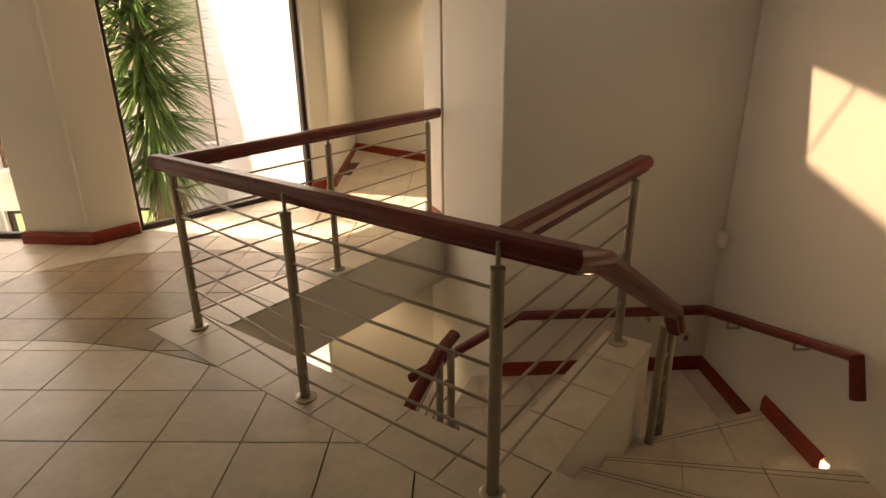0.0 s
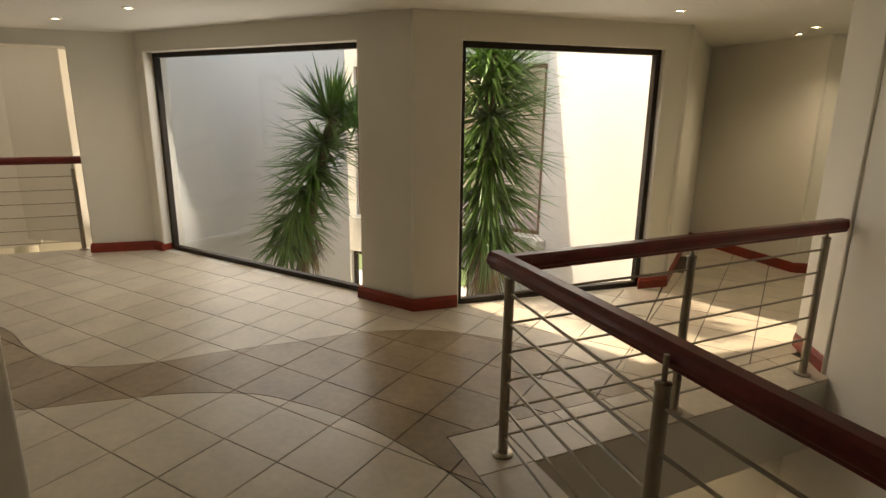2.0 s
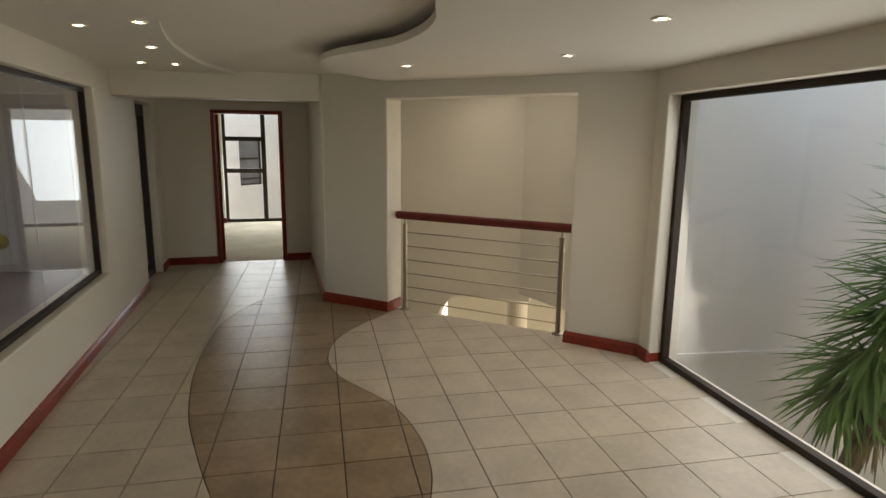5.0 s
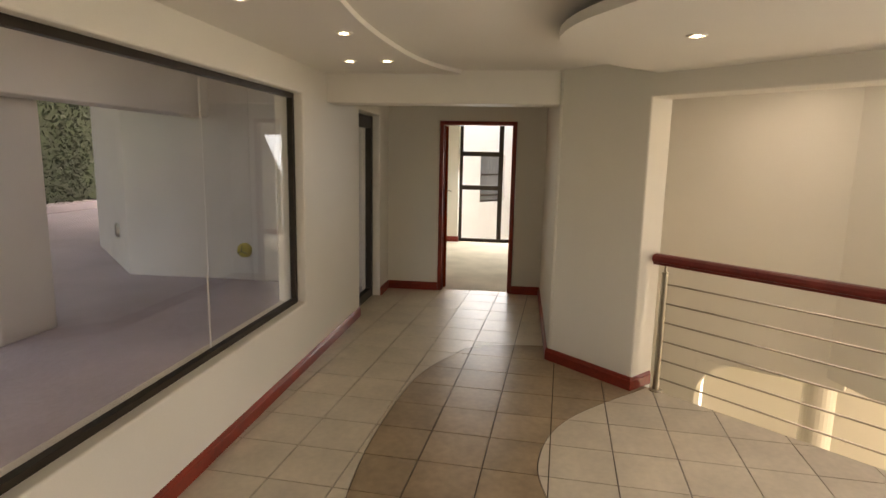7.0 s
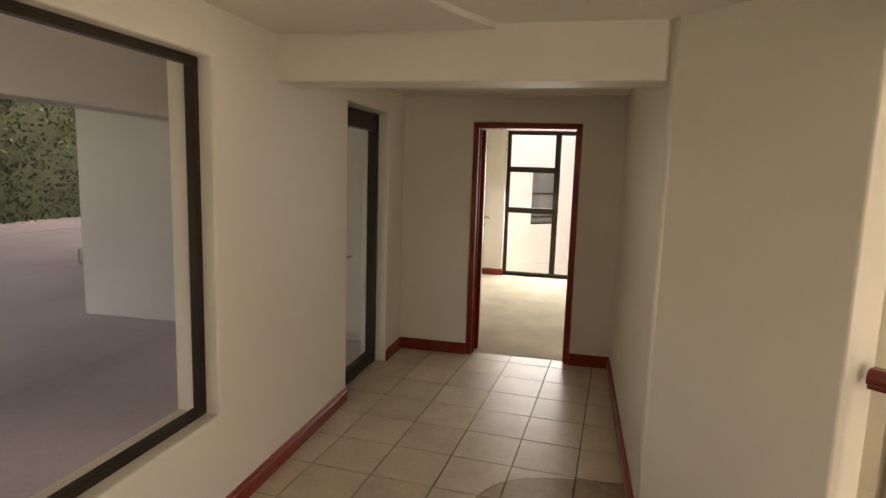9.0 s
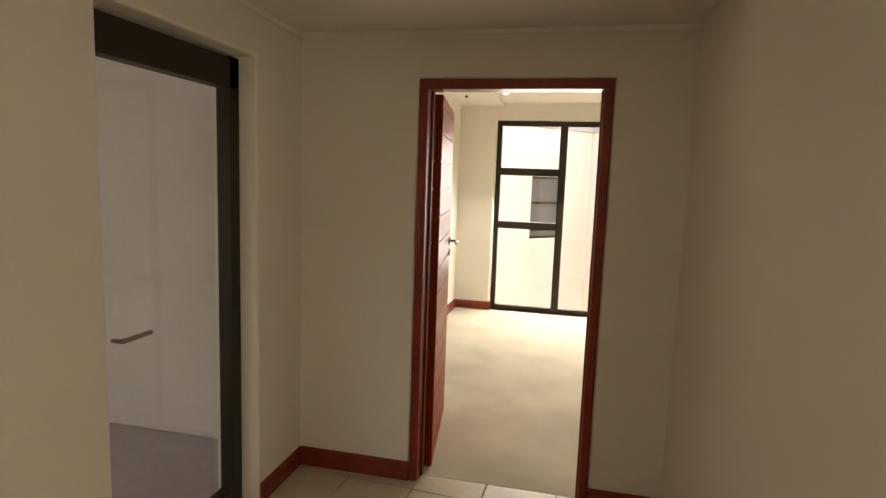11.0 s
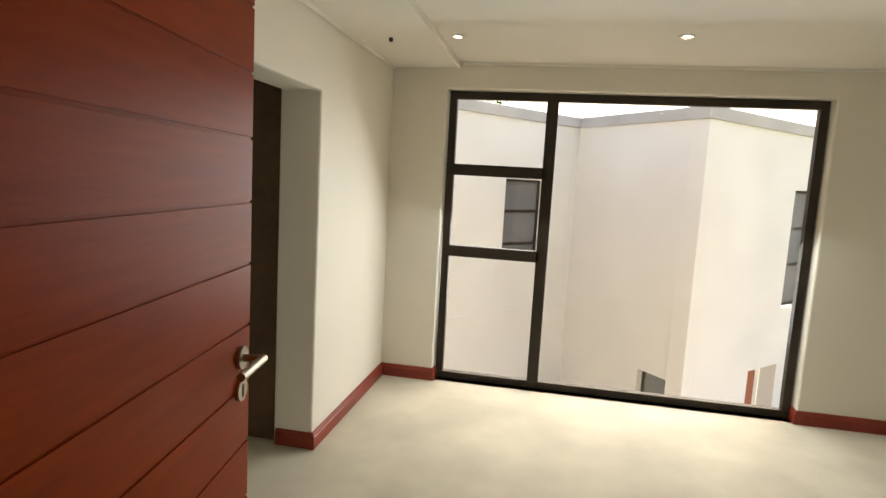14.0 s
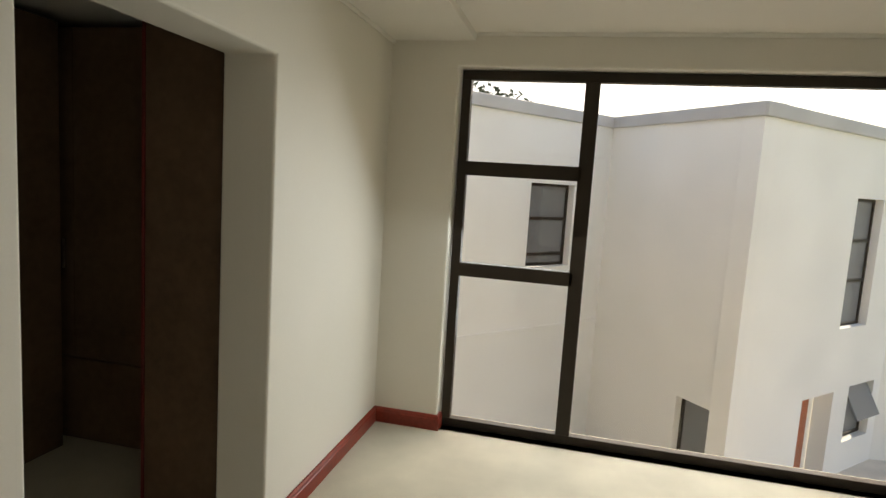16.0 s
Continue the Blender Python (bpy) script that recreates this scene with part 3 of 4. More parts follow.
lamp_data = bpy.data.lights.new("lower_spot", "SPOT")
lamp_data.energy, lamp_data.spot_size, lamp_data.spot_blend, lamp_data.color, lamp_data.shadow_soft_size = 3.5, radians(110), 0.6, (1, 0.86, 0.62), 0.03
ls = new("lower_spot", lamp_data)
ls.matrix_world = look((-0.15, 4.35, -0.40), (-0.05, 4.6, -2.5))
# the void behind the gallery opening
wall("wall_void_back", (-9.9, 3.6), (-8.90, 5.12), DEEP, UP + 0.3, 0.2, [(0.63, 1.95, DEEP, -0.44)])
# The tall opening from 0.95 is made up, to let light into the void
wall("wall_void_side", (-8.92, 5.10), (-5.5, 6.05), DEEP, UP + 0.3, 0.2, [(-0.1, 0.9, DEEP, -0.34), (0.95, 2.25, -1.8, 2.2)])
wall("wall_lower_far", (-12.6, 5.2), (-9.4, 9.3), DEEP, -0.2, 0.2)
# This wall's opening is made up for the lower room's fill
wall("wall_lower_far_side", (-9.4, 9.2), (-6.2, 6.2), DEEP, -0.2, 0.2, [(1.2, 3.0, -2.4, -0.8)])
bm = prism(bmesh.new(), [(-12.7, 5.1), (-9.95, 3.62), (-8.95, 5.2), (-5.6, 6.15), (-6.2, 6.4), (-9.4, 9.4)], -0.30, -0.1)
tagged(finish(bm, "ceiling_lower", CEIL), "painted ceiling of the lower room", "ceiling", kind="structure")
bm = lathe(bmesh.new(), [(0.15, 0.0), (0.15, 2.60)], (-9.35, 5.28, DEEP), 24)
tagged(finish(bm, "lower_column", PAINT, smooth=False), "round cream column of the lower room", "column", kind="structure")
wall("wall_void_west", (-10.0, 2.5), (-9.9, 3.62), DEEP, UP + 0.3, 0.2)
# The ceiling hole is made up to hold the void's fill lamp
slab("ceiling_void", [-10.2, -7.98, -5.6], lambda x: 2.5 if x < -7.98 else straight_at(FAR, x), lambda x: 6.2, UP + 0.1, UP + 0.3, CEIL, "painted ceiling of the void", [hole(-8.9, -7.5, 3.6, 4.8)])

# Unseen shaft, added so that no sun falls through the ceiling hole
bm = bmesh.new()
for lo, hi in (((-9.0, 3.5), (-8.9, 4.9)), ((-7.5, 3.5), (-7.4, 4.9)), ((-8.9, 3.5), (-7.5, 3.6)), ((-8.9, 4.8), (-7.5, 4.9))):
    box(bm, (*lo, UP + 0.3), (*hi, UP + 2.3))
tagged(finish(bm, "light_shaft", PAINT), "white plastered light shaft above the void", "light shaft", kind="structure")

# rounded upper corner of the lower opening
wa, wb = Vector((-9.9, 3.6)), Vector((-8.90, 5.12))
wd = (wb - wa).normalized()
wl = Vector((-wd.y, wd.x))
bm = bmesh.new()
arc = [(0.63, -0.44)] + [(0.63 + 0.42 * (1 - math.cos(radians(9 * k))), -0.86 + 0.42 * math.sin(radians(9 * k))) for k in range(11)]
rings = [[bm.verts.new((*(wa + wd * p + wl * q), z)) for p, z in arc] for q in (0.002, 0.198)]
bm.faces.new(rings[0])
bm.faces.new(rings[1][::-1])
for k in range(len(arc)):
    n = (k + 1) % len(arc)
    bm.faces.new((rings[0][k], rings[0][n], rings[1][n], rings[1][k]))
tagged(finish(bm, "arch_corner", PAINT), "rounded plaster corner of the lower opening", "arch", kind="structure")

# ---- skirting boards ----
SKIRT = [(0.0, 0.0), (0.018, 0.0), (0.018, 0.072), (0.013, 0.078), (0.013, 0.088), (0.007, 0.098), (0.0, 0.100)]


def skirting(path, z=0.0):
    """Skirting along a wall whose room lies to the right of the way."""
    bm = sweep(bmesh.new(), [(x, y, z) for x, y in path], SKIRT)
    return tagged(finish(bm, "baseboard", WOOD, bevel=0.0), "varnished mahogany skirting board", "skirting", kind="structure")


skirting([(-2.55, 0.543), (-8.94, 0.543)])
skirting([(-9.84, 0.541), (-10.258, 0.541), (-10.258, 1.172)])
skirting([(-10.258, 2.092), (-10.258, 2.432), (-7.985, 2.432), (-7.435, 3.005), (-7.60, 3.175)])
skirting([(-6.34, 4.50), (-6.165, 4.33), (-5.715, 4.745), (-5.585, 4.735), (-5.575, 4.86)])
skirting([(-2.83, 4.64), (-2.84, 4.51), (-2.28, 4.435), (-2.03, 4.695)])
skirting([(-0.81, 6.02), (-0.79, 5.92), (-0.595, 6.10), (-0.57, 8.20), (0.47, 7.21), (2.2, 7.52)])
skirting([(0.37, 5.12), (0.50, 4.705)][::1])
skirting([(-2.305, -1.6), (-2.305, 1.652), (-2.56, 1.652), (-2.56, 0.6)][::-1])
skirting([(0.80, 3.455), (2.242, 3.455), (2.242, 2.73)], LAND)
skirting([(2.242, 2.73), (2.242, 2.22)], -0.525)
skirting([(-10.405, 0.538), (-11.935, 0.538)])
skirting([(-13.035, 0.31), (-13.035, 0.538), (-14.418, 0.538), (-14.418, 0.965), (-14.50, 0.965)])
skirting([(-14.50, 3.665), (-14.418, 3.665), (-14.418, 4.99)])


# ---- windows ----
def bar(parent, a, b, w, d, mat=BRONZE, name="window_frame"):
    """A rectangular bar from a to b, w wide in the plane of the window and d deep."""
    a, b = Vector(a), Vector(b)
    ax = (b - a).normalized()
    bm = bmesh.new()
    if abs(ax.z) > 0.9:
        side = parent["across"]
        sx = Vector((side[0], side[1], 0))
    else:
        sx = Vector((0, 0, 1))
    n = ax.cross(sx).normalized()
    vs = []
    for p in (a, b):
        vs.append([bm.verts.new(p + sx * (w / 2 * i) + n * (d / 2 * j)) for i, j in ((-1, -1), (1, -1), (1, 1), (-1, 1))])
    for k in range(4):
        bm.faces.new((vs[0][k], vs[0][(k + 1) % 4], vs[1][(k + 1) % 4], vs[1][k]))
    bm.faces.new(vs[0][::-1])
    bm.faces.new(vs[1])
    return part(name, bm, mat, parent, bevel=0.003)


def pane(parent, a, b, z0, z1, mat=GLASS):
    bm = bmesh.new()
    d = (Vector(b) - Vector(a)).normalized()
    n = Vector((-d.y, d.x)) * 0.003
    prism(bm, [(a[0] - n.x, a[1] - n.y), (b[0] - n.x, b[1] - n.y), (b[0] + n.x, b[1] + n.y), (a[0] + n.x, a[1] + n.y)], z0, z1)
    g = part("pane", bm, mat, parent)
    g.visible_shadow = False
    return g


def window(name, a, b, z0, z1, label, uprights=(), rails=(), w=0.045, d=0.06, glass=GLASS, mat=BRONZE, inner=1.1):
    """A framed window from a to b; uprights as places along it, rails as (from, to, height)."""
    ob = thing(name, label, "window")
    ob["kind"] = "structure"
    a, b = Vector(a), Vector(b)
    dv = (b - a).normalized()
    ob["across"] = (dv.x, dv.y)
    L = (b - a).length
    at = lambda s, z: (a.x + dv.x * s, a.y + dv.y * s, z)
    bar(ob, at(0, z0 + w / 2), at(L, z0 + w / 2), w, d, mat)
    bar(ob, at(0, z1 - w / 2), at(L, z1 - w / 2), w, d, mat)
    for s in (w / 2, L - w / 2):
        bar(ob, at(s, z0 + w), at(s, z1 - w), w, d, mat)
    for s in uprights:
        bar(ob, at(s, z0 + w), at(s, z1 - w), w * inner, d, mat)
    for s0, s1, z in rails:
        bar(ob, at(s0, z), at(s1, z), w * inner, d, mat)
    pane(ob, at(w, 0), at(L - w, 0), z0 + w, z1 - w, glass)
    del ob["across"]
    return ob


window("window_1", (-5.565, 4.868), (-2.83, 4.645), 0.0, 2.05, "floor to ceiling fixed window in dark bronze frame")
window("window_2", (-2.075, 4.75), (-0.83, 6.00), 0.0, 2.045, "tall fixed window in dark bronze frame by the stair")
w3 = window("window_3", (-4.2, 0.455), (-7.455, 0.455), 0.52, 2.10, "wide fixed window with a glass joint onto the terrace", glass=GLASS, w=0.036, d=0.045)
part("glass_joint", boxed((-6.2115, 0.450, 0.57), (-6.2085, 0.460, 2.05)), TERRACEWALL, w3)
window("window_4", (-14.53, 0.975), (-14.53, 3.655), 0.0, 2.30, "large bedroom window with dark aluminium frame and side lights", uprights=(0.79,), rails=((0.05, 0.77, 1.70), (0.05, 0.77, 1.055)), w=0.058, d=0.06, inner=1.5)

# glazed side door of the passage
sd = thing("door_2", "dark bronze framed glass door to the terrace", "door")
sd["kind"] = "structure"
sd["across"] = (1, 0)
for a, b in (((-8.985, 0.42, 0), (-8.985, 0.42, 2.09)), ((-9.80, 0.42, 0), (-9.80, 0.42, 2.09))):
    bar(sd, a, b, 0.075, 0.07)
bar(sd, (-8.95, 0.42, 2.02), (-9.84, 0.42, 2.02), 0.13, 0.07)
bar(sd, (-8.95, 0.42, 0.05), (-9.84, 0.42, 0.05), 0.10, 0.06)
pane(sd, (-9.03, 0.42), (-9.77, 0.42), 0.1, 1.96)
bm = tube(bmesh.new(), (-9.10, 0.46, 1.0), (-9.24, 0.46, 1.0), 0.009, 10)
tube(bm, (-9.10, 0.42, 1.0), (-9.10, 0.46, 1.0), 0.008, 10)
part("door_handle", bm, STEEL, sd, smooth=True)
del sd["across"]

# ---- bedroom door ----
fr = thing("door_frame", "dark mahogany door frame of the bedroom", "door frame")
fr["kind"] = "structure"
part("jamb", boxed((-10.40, 1.173, 0), (-10.25, 1.220, 2.03)), WOOD, fr, bevel=0.006)
part("jamb", boxed((-10.36, 2.048, 0), (-10.25, 2.091, 2.03)), WOOD, fr, bevel=0.006)
part("head", boxed((-10.36, 1.173, 2.025), (-10.25, 2.091, 2.074)), WOOD, fr, bevel=0.006)
part("stop", boxed((-10.345, 1.220, 0), (-10.315, 1.232, 2.025)), WOOD, fr)
part("stop", boxed((-10.345, 2.038, 0), (-10.315, 2.048, 2.025)), WOOD, fr)

door = thing("door_1", "open red-brown bedroom door with horizontal grooves and lever handle", "door", at=(-10.395, 1.218, 0))
door["kind"] = "structure"
door.rotation_euler = (0, 0, math.atan2(1.104 - 1.218, -11.185 + 10.385))
LEAF_W = 0.805
edges = [0.012, 0.122] + [0.264 + 0.1417 * k for k in range(12)] + [1.964, 2.02]
part("core", boxed((0.001, -0.040, 0.012), (LEAF_W - 0.001, -0.008, 2.02)), DOORWOOD, door)
for z0, z1 in zip(edges, edges[1:]):
    part("plank", boxed((0, -0.012, z0 + 0.0016), (LEAF_W, 0, z1 - 0.0016)), DOORWOOD, door, bevel=0.002)
    part("plank", boxed((0, -0.044, z0 + 0.0034), (LEAF_W, -0.032, z1 - 0.0034)), DOORWOOD, door, bevel=0.0007)
for z in (0.25, 1.05, 1.80):
    part("hinge", tube(bmesh.new(), (-0.006, -0.004, z - 0.05), (-0.006, -0.004, z + 0.05), 0.008, 10), BLACK, door)
HX, HZ = LEAF_W - 0.055, 1.19
for s, y in ((1, 0), (-1, -0.044)):
    h = part("door_handle", tube(bmesh.new(), (HX, y, HZ), (HX, y + s * 0.009, HZ), 0.026, 24), STEEL, door, "brushed steel lever handle")
    bm = tube(bmesh.new(), (HX, y + s * 0.008, HZ), (HX, y + s * 0.055, HZ), 0.009, 14)
    tube(bm, (HX + 0.006, y + s * 0.052, HZ), (HX - 0.125, y + s * 0.052, HZ), 0.0095, 14)
    part("lever", bm, STEEL, h)
    e = part("escutcheon", tube(bmesh.new(), (HX, y, HZ - 0.075), (HX, y + s * 0.008, HZ - 0.075), 0.026, 24), STEEL, door)
    part("keyhole", boxed((HX - 0.004, min(y + s * 0.006, y + s * 0.0095), HZ - 0.09), (HX + 0.004, max(y + s * 0.006, y + s * 0.0095), HZ - 0.062)), BLACK, e)
part("latch_plate", boxed((LEAF_W, -0.034, HZ - 0.12), (LEAF_W + 0.002, -0.010, HZ + 0.06)), STEEL, door)

# ---- dressing room behind the bedroom ----
wall("wall_dressing_back", (-11.3, -1.25), (-14.45, -1.25), 0, 2.5, 0.1)
wall("wall_dressing_near", (-11.75, 0.295), (-11.75, -1.25), 0, 2.5, 0.1)
wall("wall_dressing_far", (-14.35, -1.25), (-14.35, 0.295), 0, 2.5, 0.1)
slab("ceiling_dressing", [-14.45, -11.6], lambda x: -1.35, lambda x: 0.295, 2.35, 2.5, CEIL, "painted dressing room ceiling")
bm = boxed((-14.45, -1.35, -0.2), (-11.6, 0.25, 0.0))
tagged(finish(bm, "floor_dressing", CARPET), "beige carpet of the dressing room", "floor", kind="structure")
ward = thing("wardrobe", "dark wooden built-in wardrobe in the unlit dressing room", "wardrobe", at=(-12.6, -0.9, 0))
part("body", boxed((-0.85, -0.33, 0.0), (0.84, -0.06, 2.3)), DARKWOOD, ward)
for k in range(0, 2):
    d = part("door", boxed((-0.415 + 0.47 * k, -0.058, 0.50), (0.045 + 0.47 * k, -0.038, 2.28)), DARKWOOD, ward, bevel=0.003)
    part("handle", tube(bmesh.new(), (0.0 + 0.47 * k, -0.03, 1.0), (0.0 + 0.47 * k, -0.03, 1.15), 0.006, 8), STEEL, d)
ward2 = thing("wardrobe", "dark wooden wardrobe with tall doors above low drawers", "wardrobe", at=(-13.52, -0.5, 0))
part("body", boxed((-0.6, -0.64, 0.0), (-0.03, 0.78, 2.3)), DARKWOOD, ward2)
for y0, y1 in ((-0.63, -0.452), (-0.448, 0.16), (0.164, 0.77)):
    d = part("door", boxed((-0.028, y0, 0.50), (-0.006, y1, 2.29)), DARKWOOD, ward2, bevel=0.003)
    part("handle", tube(bmesh.new(), (0.012, y1 - 0.05, 1.0), (0.012, y1 - 0.05, 1.16), 0.006, 8), STEEL, d)
for y0, y1 in ((-0.63, 0.066), (0.07, 0.77)):
    part("drawer", boxed((-0.028, y0, 0.06), (-0.004, y1, 0.485)), DARKWOOD, ward2, bevel=0.003)
side = thing("wardrobe_side_panel", "tall dark wooden panel beside the dressing room opening", "panel", at=(-13.1, -0.3, 0))
part("panel", boxed((-0.06, 0.195, 0), (0.03, 0.585, 2.3)), DARKWOOD, side, bevel=0.004)
part("edge_strip", boxed((-0.06, 0.180, 0), (0.035, 0.194, 2.3)), RAILWOOD, side, "thin red-brown edge strip", bevel=0.002)


# ---- fixtures ----
def downlight(x, y, z, lamp=True):
    ob = thing("downlight", "small round recessed ceiling downlight, lit", "downlight", "ceiling downlights", at=(x, y, z))
    part("ring", lathe(bmesh.new(), [(0.048, 0.0), (0.046, -0.006), (0.036, -0.008), (0.034, -0.002), (0.034, 0.0)], (0, 0, 0), 20), CEIL, ob)
    part("bulb", lathe(bmesh.new(), [(0.018, -0.001), (0.018, -0.005), (0.010, -0.008), (0.004, -0.009)], (0, 0, 0), 16), LAMP, ob)
    return ob


for x, y in ((-6.17, 2.93), (-5.30, 3.77), (-4.18, 3.63), (-3.10, 3.50), (-0.62, 5.22), (0.30, 6.55), (0.22, 7.05)):
    downlight(x, y, LOW)
for x, y in ((-5.68, 0.96), (-5.47, 1.30), (-6.40, 1.19), (-7.33, 0.94), (-7.33, 1.205)):
    downlight(x, y, UP - 0.03)
for x, y in ((-13.63, 1.165), (-13.58, 2.495), (-12.10, 1.55), (-12.05, 2.95)):
    downlight(x, y, 2.50)
downlight(-12.62, 0.91, 2.455)
sensor = thing("motion_detector", "tiny dark ceiling sensor in the bedroom", "sensor", at=(-13.51, 0.772, 2.455))
part("body", lathe(bmesh.new(), [(0.014, 0), (0.014, -0.016), (0.008, -0.022)], (0, 0, 0), 12), BLACK, sensor)
sensor.name = "ceiling_sensor"

panel = thing("ceiling_light", "long flush ceiling light of the passage, lit", "ceiling light", at=(-9.3, 1.7, SOFFIT))
part("frame", boxed((-0.12, -0.36, -0.012), (0.12, 0.36, 0.0)), CEIL, panel, bevel=0.003)
part("diffuser", boxed((-0.10, -0.34, -0.020), (0.10, 0.34, -0.012)), glowing("diffuser_glow", (1, 0.93, 0.80), 0.3), panel)


def switch_plate(x, y, z, rz, label):
    ob = thing("light_switch", label, "light switch", at=(x, y, z))
    ob.rotation_euler = (0, 0, rz)
    part("plate", boxed((-0.040, 0, -0.058), (0.040, 0.009, 0.058)), PLASTIC, ob, bevel=0.003)
    part("rocker", boxed((-0.012, 0.009, -0.02), (0.012, 0.013, 0.02)), PLASTIC, ob, bevel=0.002)
    return ob


switch_plate(-2.306, 1.495, 1.43, radians(-90), "cream plastic light switch on the wall end")
switch_plate(-11.79, 0.536, 1.50, 0, "cream plastic light switch by the dressing room")
for x, y, z, rz in ((2.248, 2.20, -0.47, radians(90)), (2.10, 3.458, -0.45, radians(180))):
    ob = thing("step_light", "small wall light beside the stair", "wall light", "stair lights", at=(x, y, z))
    ob.rotation_euler = (0, 0, rz)
    part("plate", boxed((-0.03, 0, -0.04), (0.03, 0.012, 0.04)), PLASTIC, ob, bevel=0.003)
    if y < 3:
        part("lens", boxed((-0.016, 0.012, -0.02), (0.016, 0.018, 0.02)), LAMP, ob, bevel=0.003)
    else:
        part("lens", boxed((-0.016, 0.012, -0.02), (0.016, 0.018, 0.02)), STEEL, ob, bevel=0.003)
ob = thing("wall_lamp", "small white wall lamp above the stair", "wall light", at=(2.248, 3.37, 0.30))
part("shade", lathe(bmesh.new(), [(0.018, -0.06), (0.030, -0.02), (0.034, 0.04), (0.030, 0.045)], (-0.045, 0, 0), 16), PAINT, ob, smooth=True)
part("bracket", boxed((-0.03, -0.015, -0.015), (0.0, 0.015, 0.015)), PAINT, ob)

ob = thing("wall_lamp", "small lit wall lamp on the jamb of the gallery opening", "wall light", at=(-6.335, 4.505, 0.74))
part("shade", lathe(bmesh.new(), [(0.012, -0.10), (0.018, -0.09), (0.022, 0.0), (0.020, 0.004)], (-0.022, -0.022, 0), 14), STEEL, ob)
part("bulb", lathe(bmesh.new(), [(0.015, 0.004), (0.015, 0.014), (0.008, 0.020)], (-0.022, -0.022, 0), 12), LAMP, ob)

part("ring", lathe(bmesh.new(), [(0.048, 0.0), (0.046, -0.006), (0.036, -0.008), (0.034, 0.0)], (0, 0, 0), 20), CEIL, low_lamp)
part("bulb", lathe(bmesh.new(), [(0.024, -0.001), (0.024, -0.005), (0.004, -0.010)], (0, 0, 0), 16), LAMP, low_lamp)

for x, y in ((0.30, 6.55), (-5.30, 3.77)):
    ld = bpy.data.lights.new("downlight_beam", "SPOT")
    ld.energy, ld.spot_size, ld.spot_blend, ld.color, ld.shadow_soft_size = (9 if y > 6 else 4), radians(140), 0.8, (1, 0.92, 0.78), 0.03
    new("downlight_beam", ld).matrix_world = look((x, y, LOW - 0.02), (x, y + 0.001, 0))

# ---- courtyard ----
wall("courtyard_wall_west", (-5.62, 5.0), (-5.23, 7.65), DEEP, 4.5, 0.25, mat=OUTSIDE, label="white rendered courtyard wall")
wall("courtyard_wall_return", (-5.45, 7.40), (-7.1, 7.40), DEEP, 4.5, 0.2, mat=OUTSIDE, label="white rendered courtyard wall")
wall("courtyard_wall_north", (-7.1, 8.2), (-2.30, 8.2), DEEP, 2.95, 0.2, [(1.62, 4.64, -0.17, 2.10), (1.48, 3.6, -1.6, -0.78)], mat=OUTSIDE, label="white rendered courtyard wall with windows")
wall("courtyard_wall_east", (-2.44, 8.19), (-0.78, 6.22), DEEP, 2.95, 0.2, mat=OUTSIDE, label="sunlit white rendered courtyard wall")
bm = prism(bmesh.new(), [(-5.9, 8.198), (-2.46, 8.198), (-2.30, 8.0), (-2.40, 7.92), (-2.52, 8.08), (-5.9, 8.08)], -0.29, -0.18)
tagged(finish(bm, "courtyard_ledge", OUTSIDE, bevel=0.01), "white rendered ledge running round the courtyard", "ledge", kind="structure")
d = (Vector((-5.05, 8.9)) - Vector((-5.62, 5.0))).normalized()
bm = bmesh.new()
prism(bm, [(-5.62, 5.0), (-5.598, 5.0), (-5.21, 7.64), (-5.235, 7.64)], -0.03, 0.03)
tagged(finish(bm, "plaster_line", OUTSIDE), "thin plaster line along the courtyard wall", "moulding", kind="structure")
cw = window("window_5", (-5.48, 8.30), (-2.46, 8.30), -0.17, 2.10, "brown framed courtyard window with grey curtains", uprights=(0.75, 2.25), w=0.05, d=0.08, mat=BROWNFRAME)
part("curtain", sweep(bmesh.new(), [(-5.42 + 0.05 * k, 8.44 + 0.03 * (k % 2), 0.95) for k in range(13)], [(-0.006, -1.05), (0.006, -1.05), (0.006, 1.1), (-0.006, 1.1)]), BLIND, cw, "grey hanging curtain")
window("window_6", (-5.62, 8.30), (-3.5, 8.30), -1.6, -0.78, "lower courtyard window onto the garden", uprights=(1.0,), w=0.06)
# the room behind the upper courtyard window
bm = boxed((-6.2, 8.405, -0.42), (-2.0, 10.6, -0.20))
tagged(finish(bm, "floor_far_room", TERRACE), "grey floor of the room across the courtyard", "floor", kind="structure")
bm = boxed((-6.2, 8.405, 2.3), (-2.0, 10.6, 2.5))
tagged(finish(bm, "ceiling_far_room", CEIL), "painted ceiling of the room across the courtyard", "ceiling", kind="structure")
wall("wall_far_room_back", (-2.0, 10.4), (-6.2, 10.4), -0.2, 2.3, -0.2, [(1.9, 2.9, 0.6, 2.0)], mat=PAINT)
wall("wall_far_room_side", (-2.0, 8.405), (-2.0, 10.4), -0.2, 2.3, -0.15, mat=PAINT)
bm = boxed((-14, 8.45, DEEP - 0.05), (2, 13.2, DEEP + 0.02))
tagged(finish(bm, "garden_paving", PAVING), "pale paving beyond the courtyard", "paving", kind="structure")
bm = boxed((-5.5, 4.95, DEEP - 0.05), (-0.8, 8.2, DEEP + 0.03))
tagged(finish(bm, "courtyard_floor", PAVING), "pale courtyard paving", "paving", kind="structure")
col = thing("garden_column", "round white garden column seen through the lower window", "column", at=(-8.1, 12.6, DEEP + 0.02))
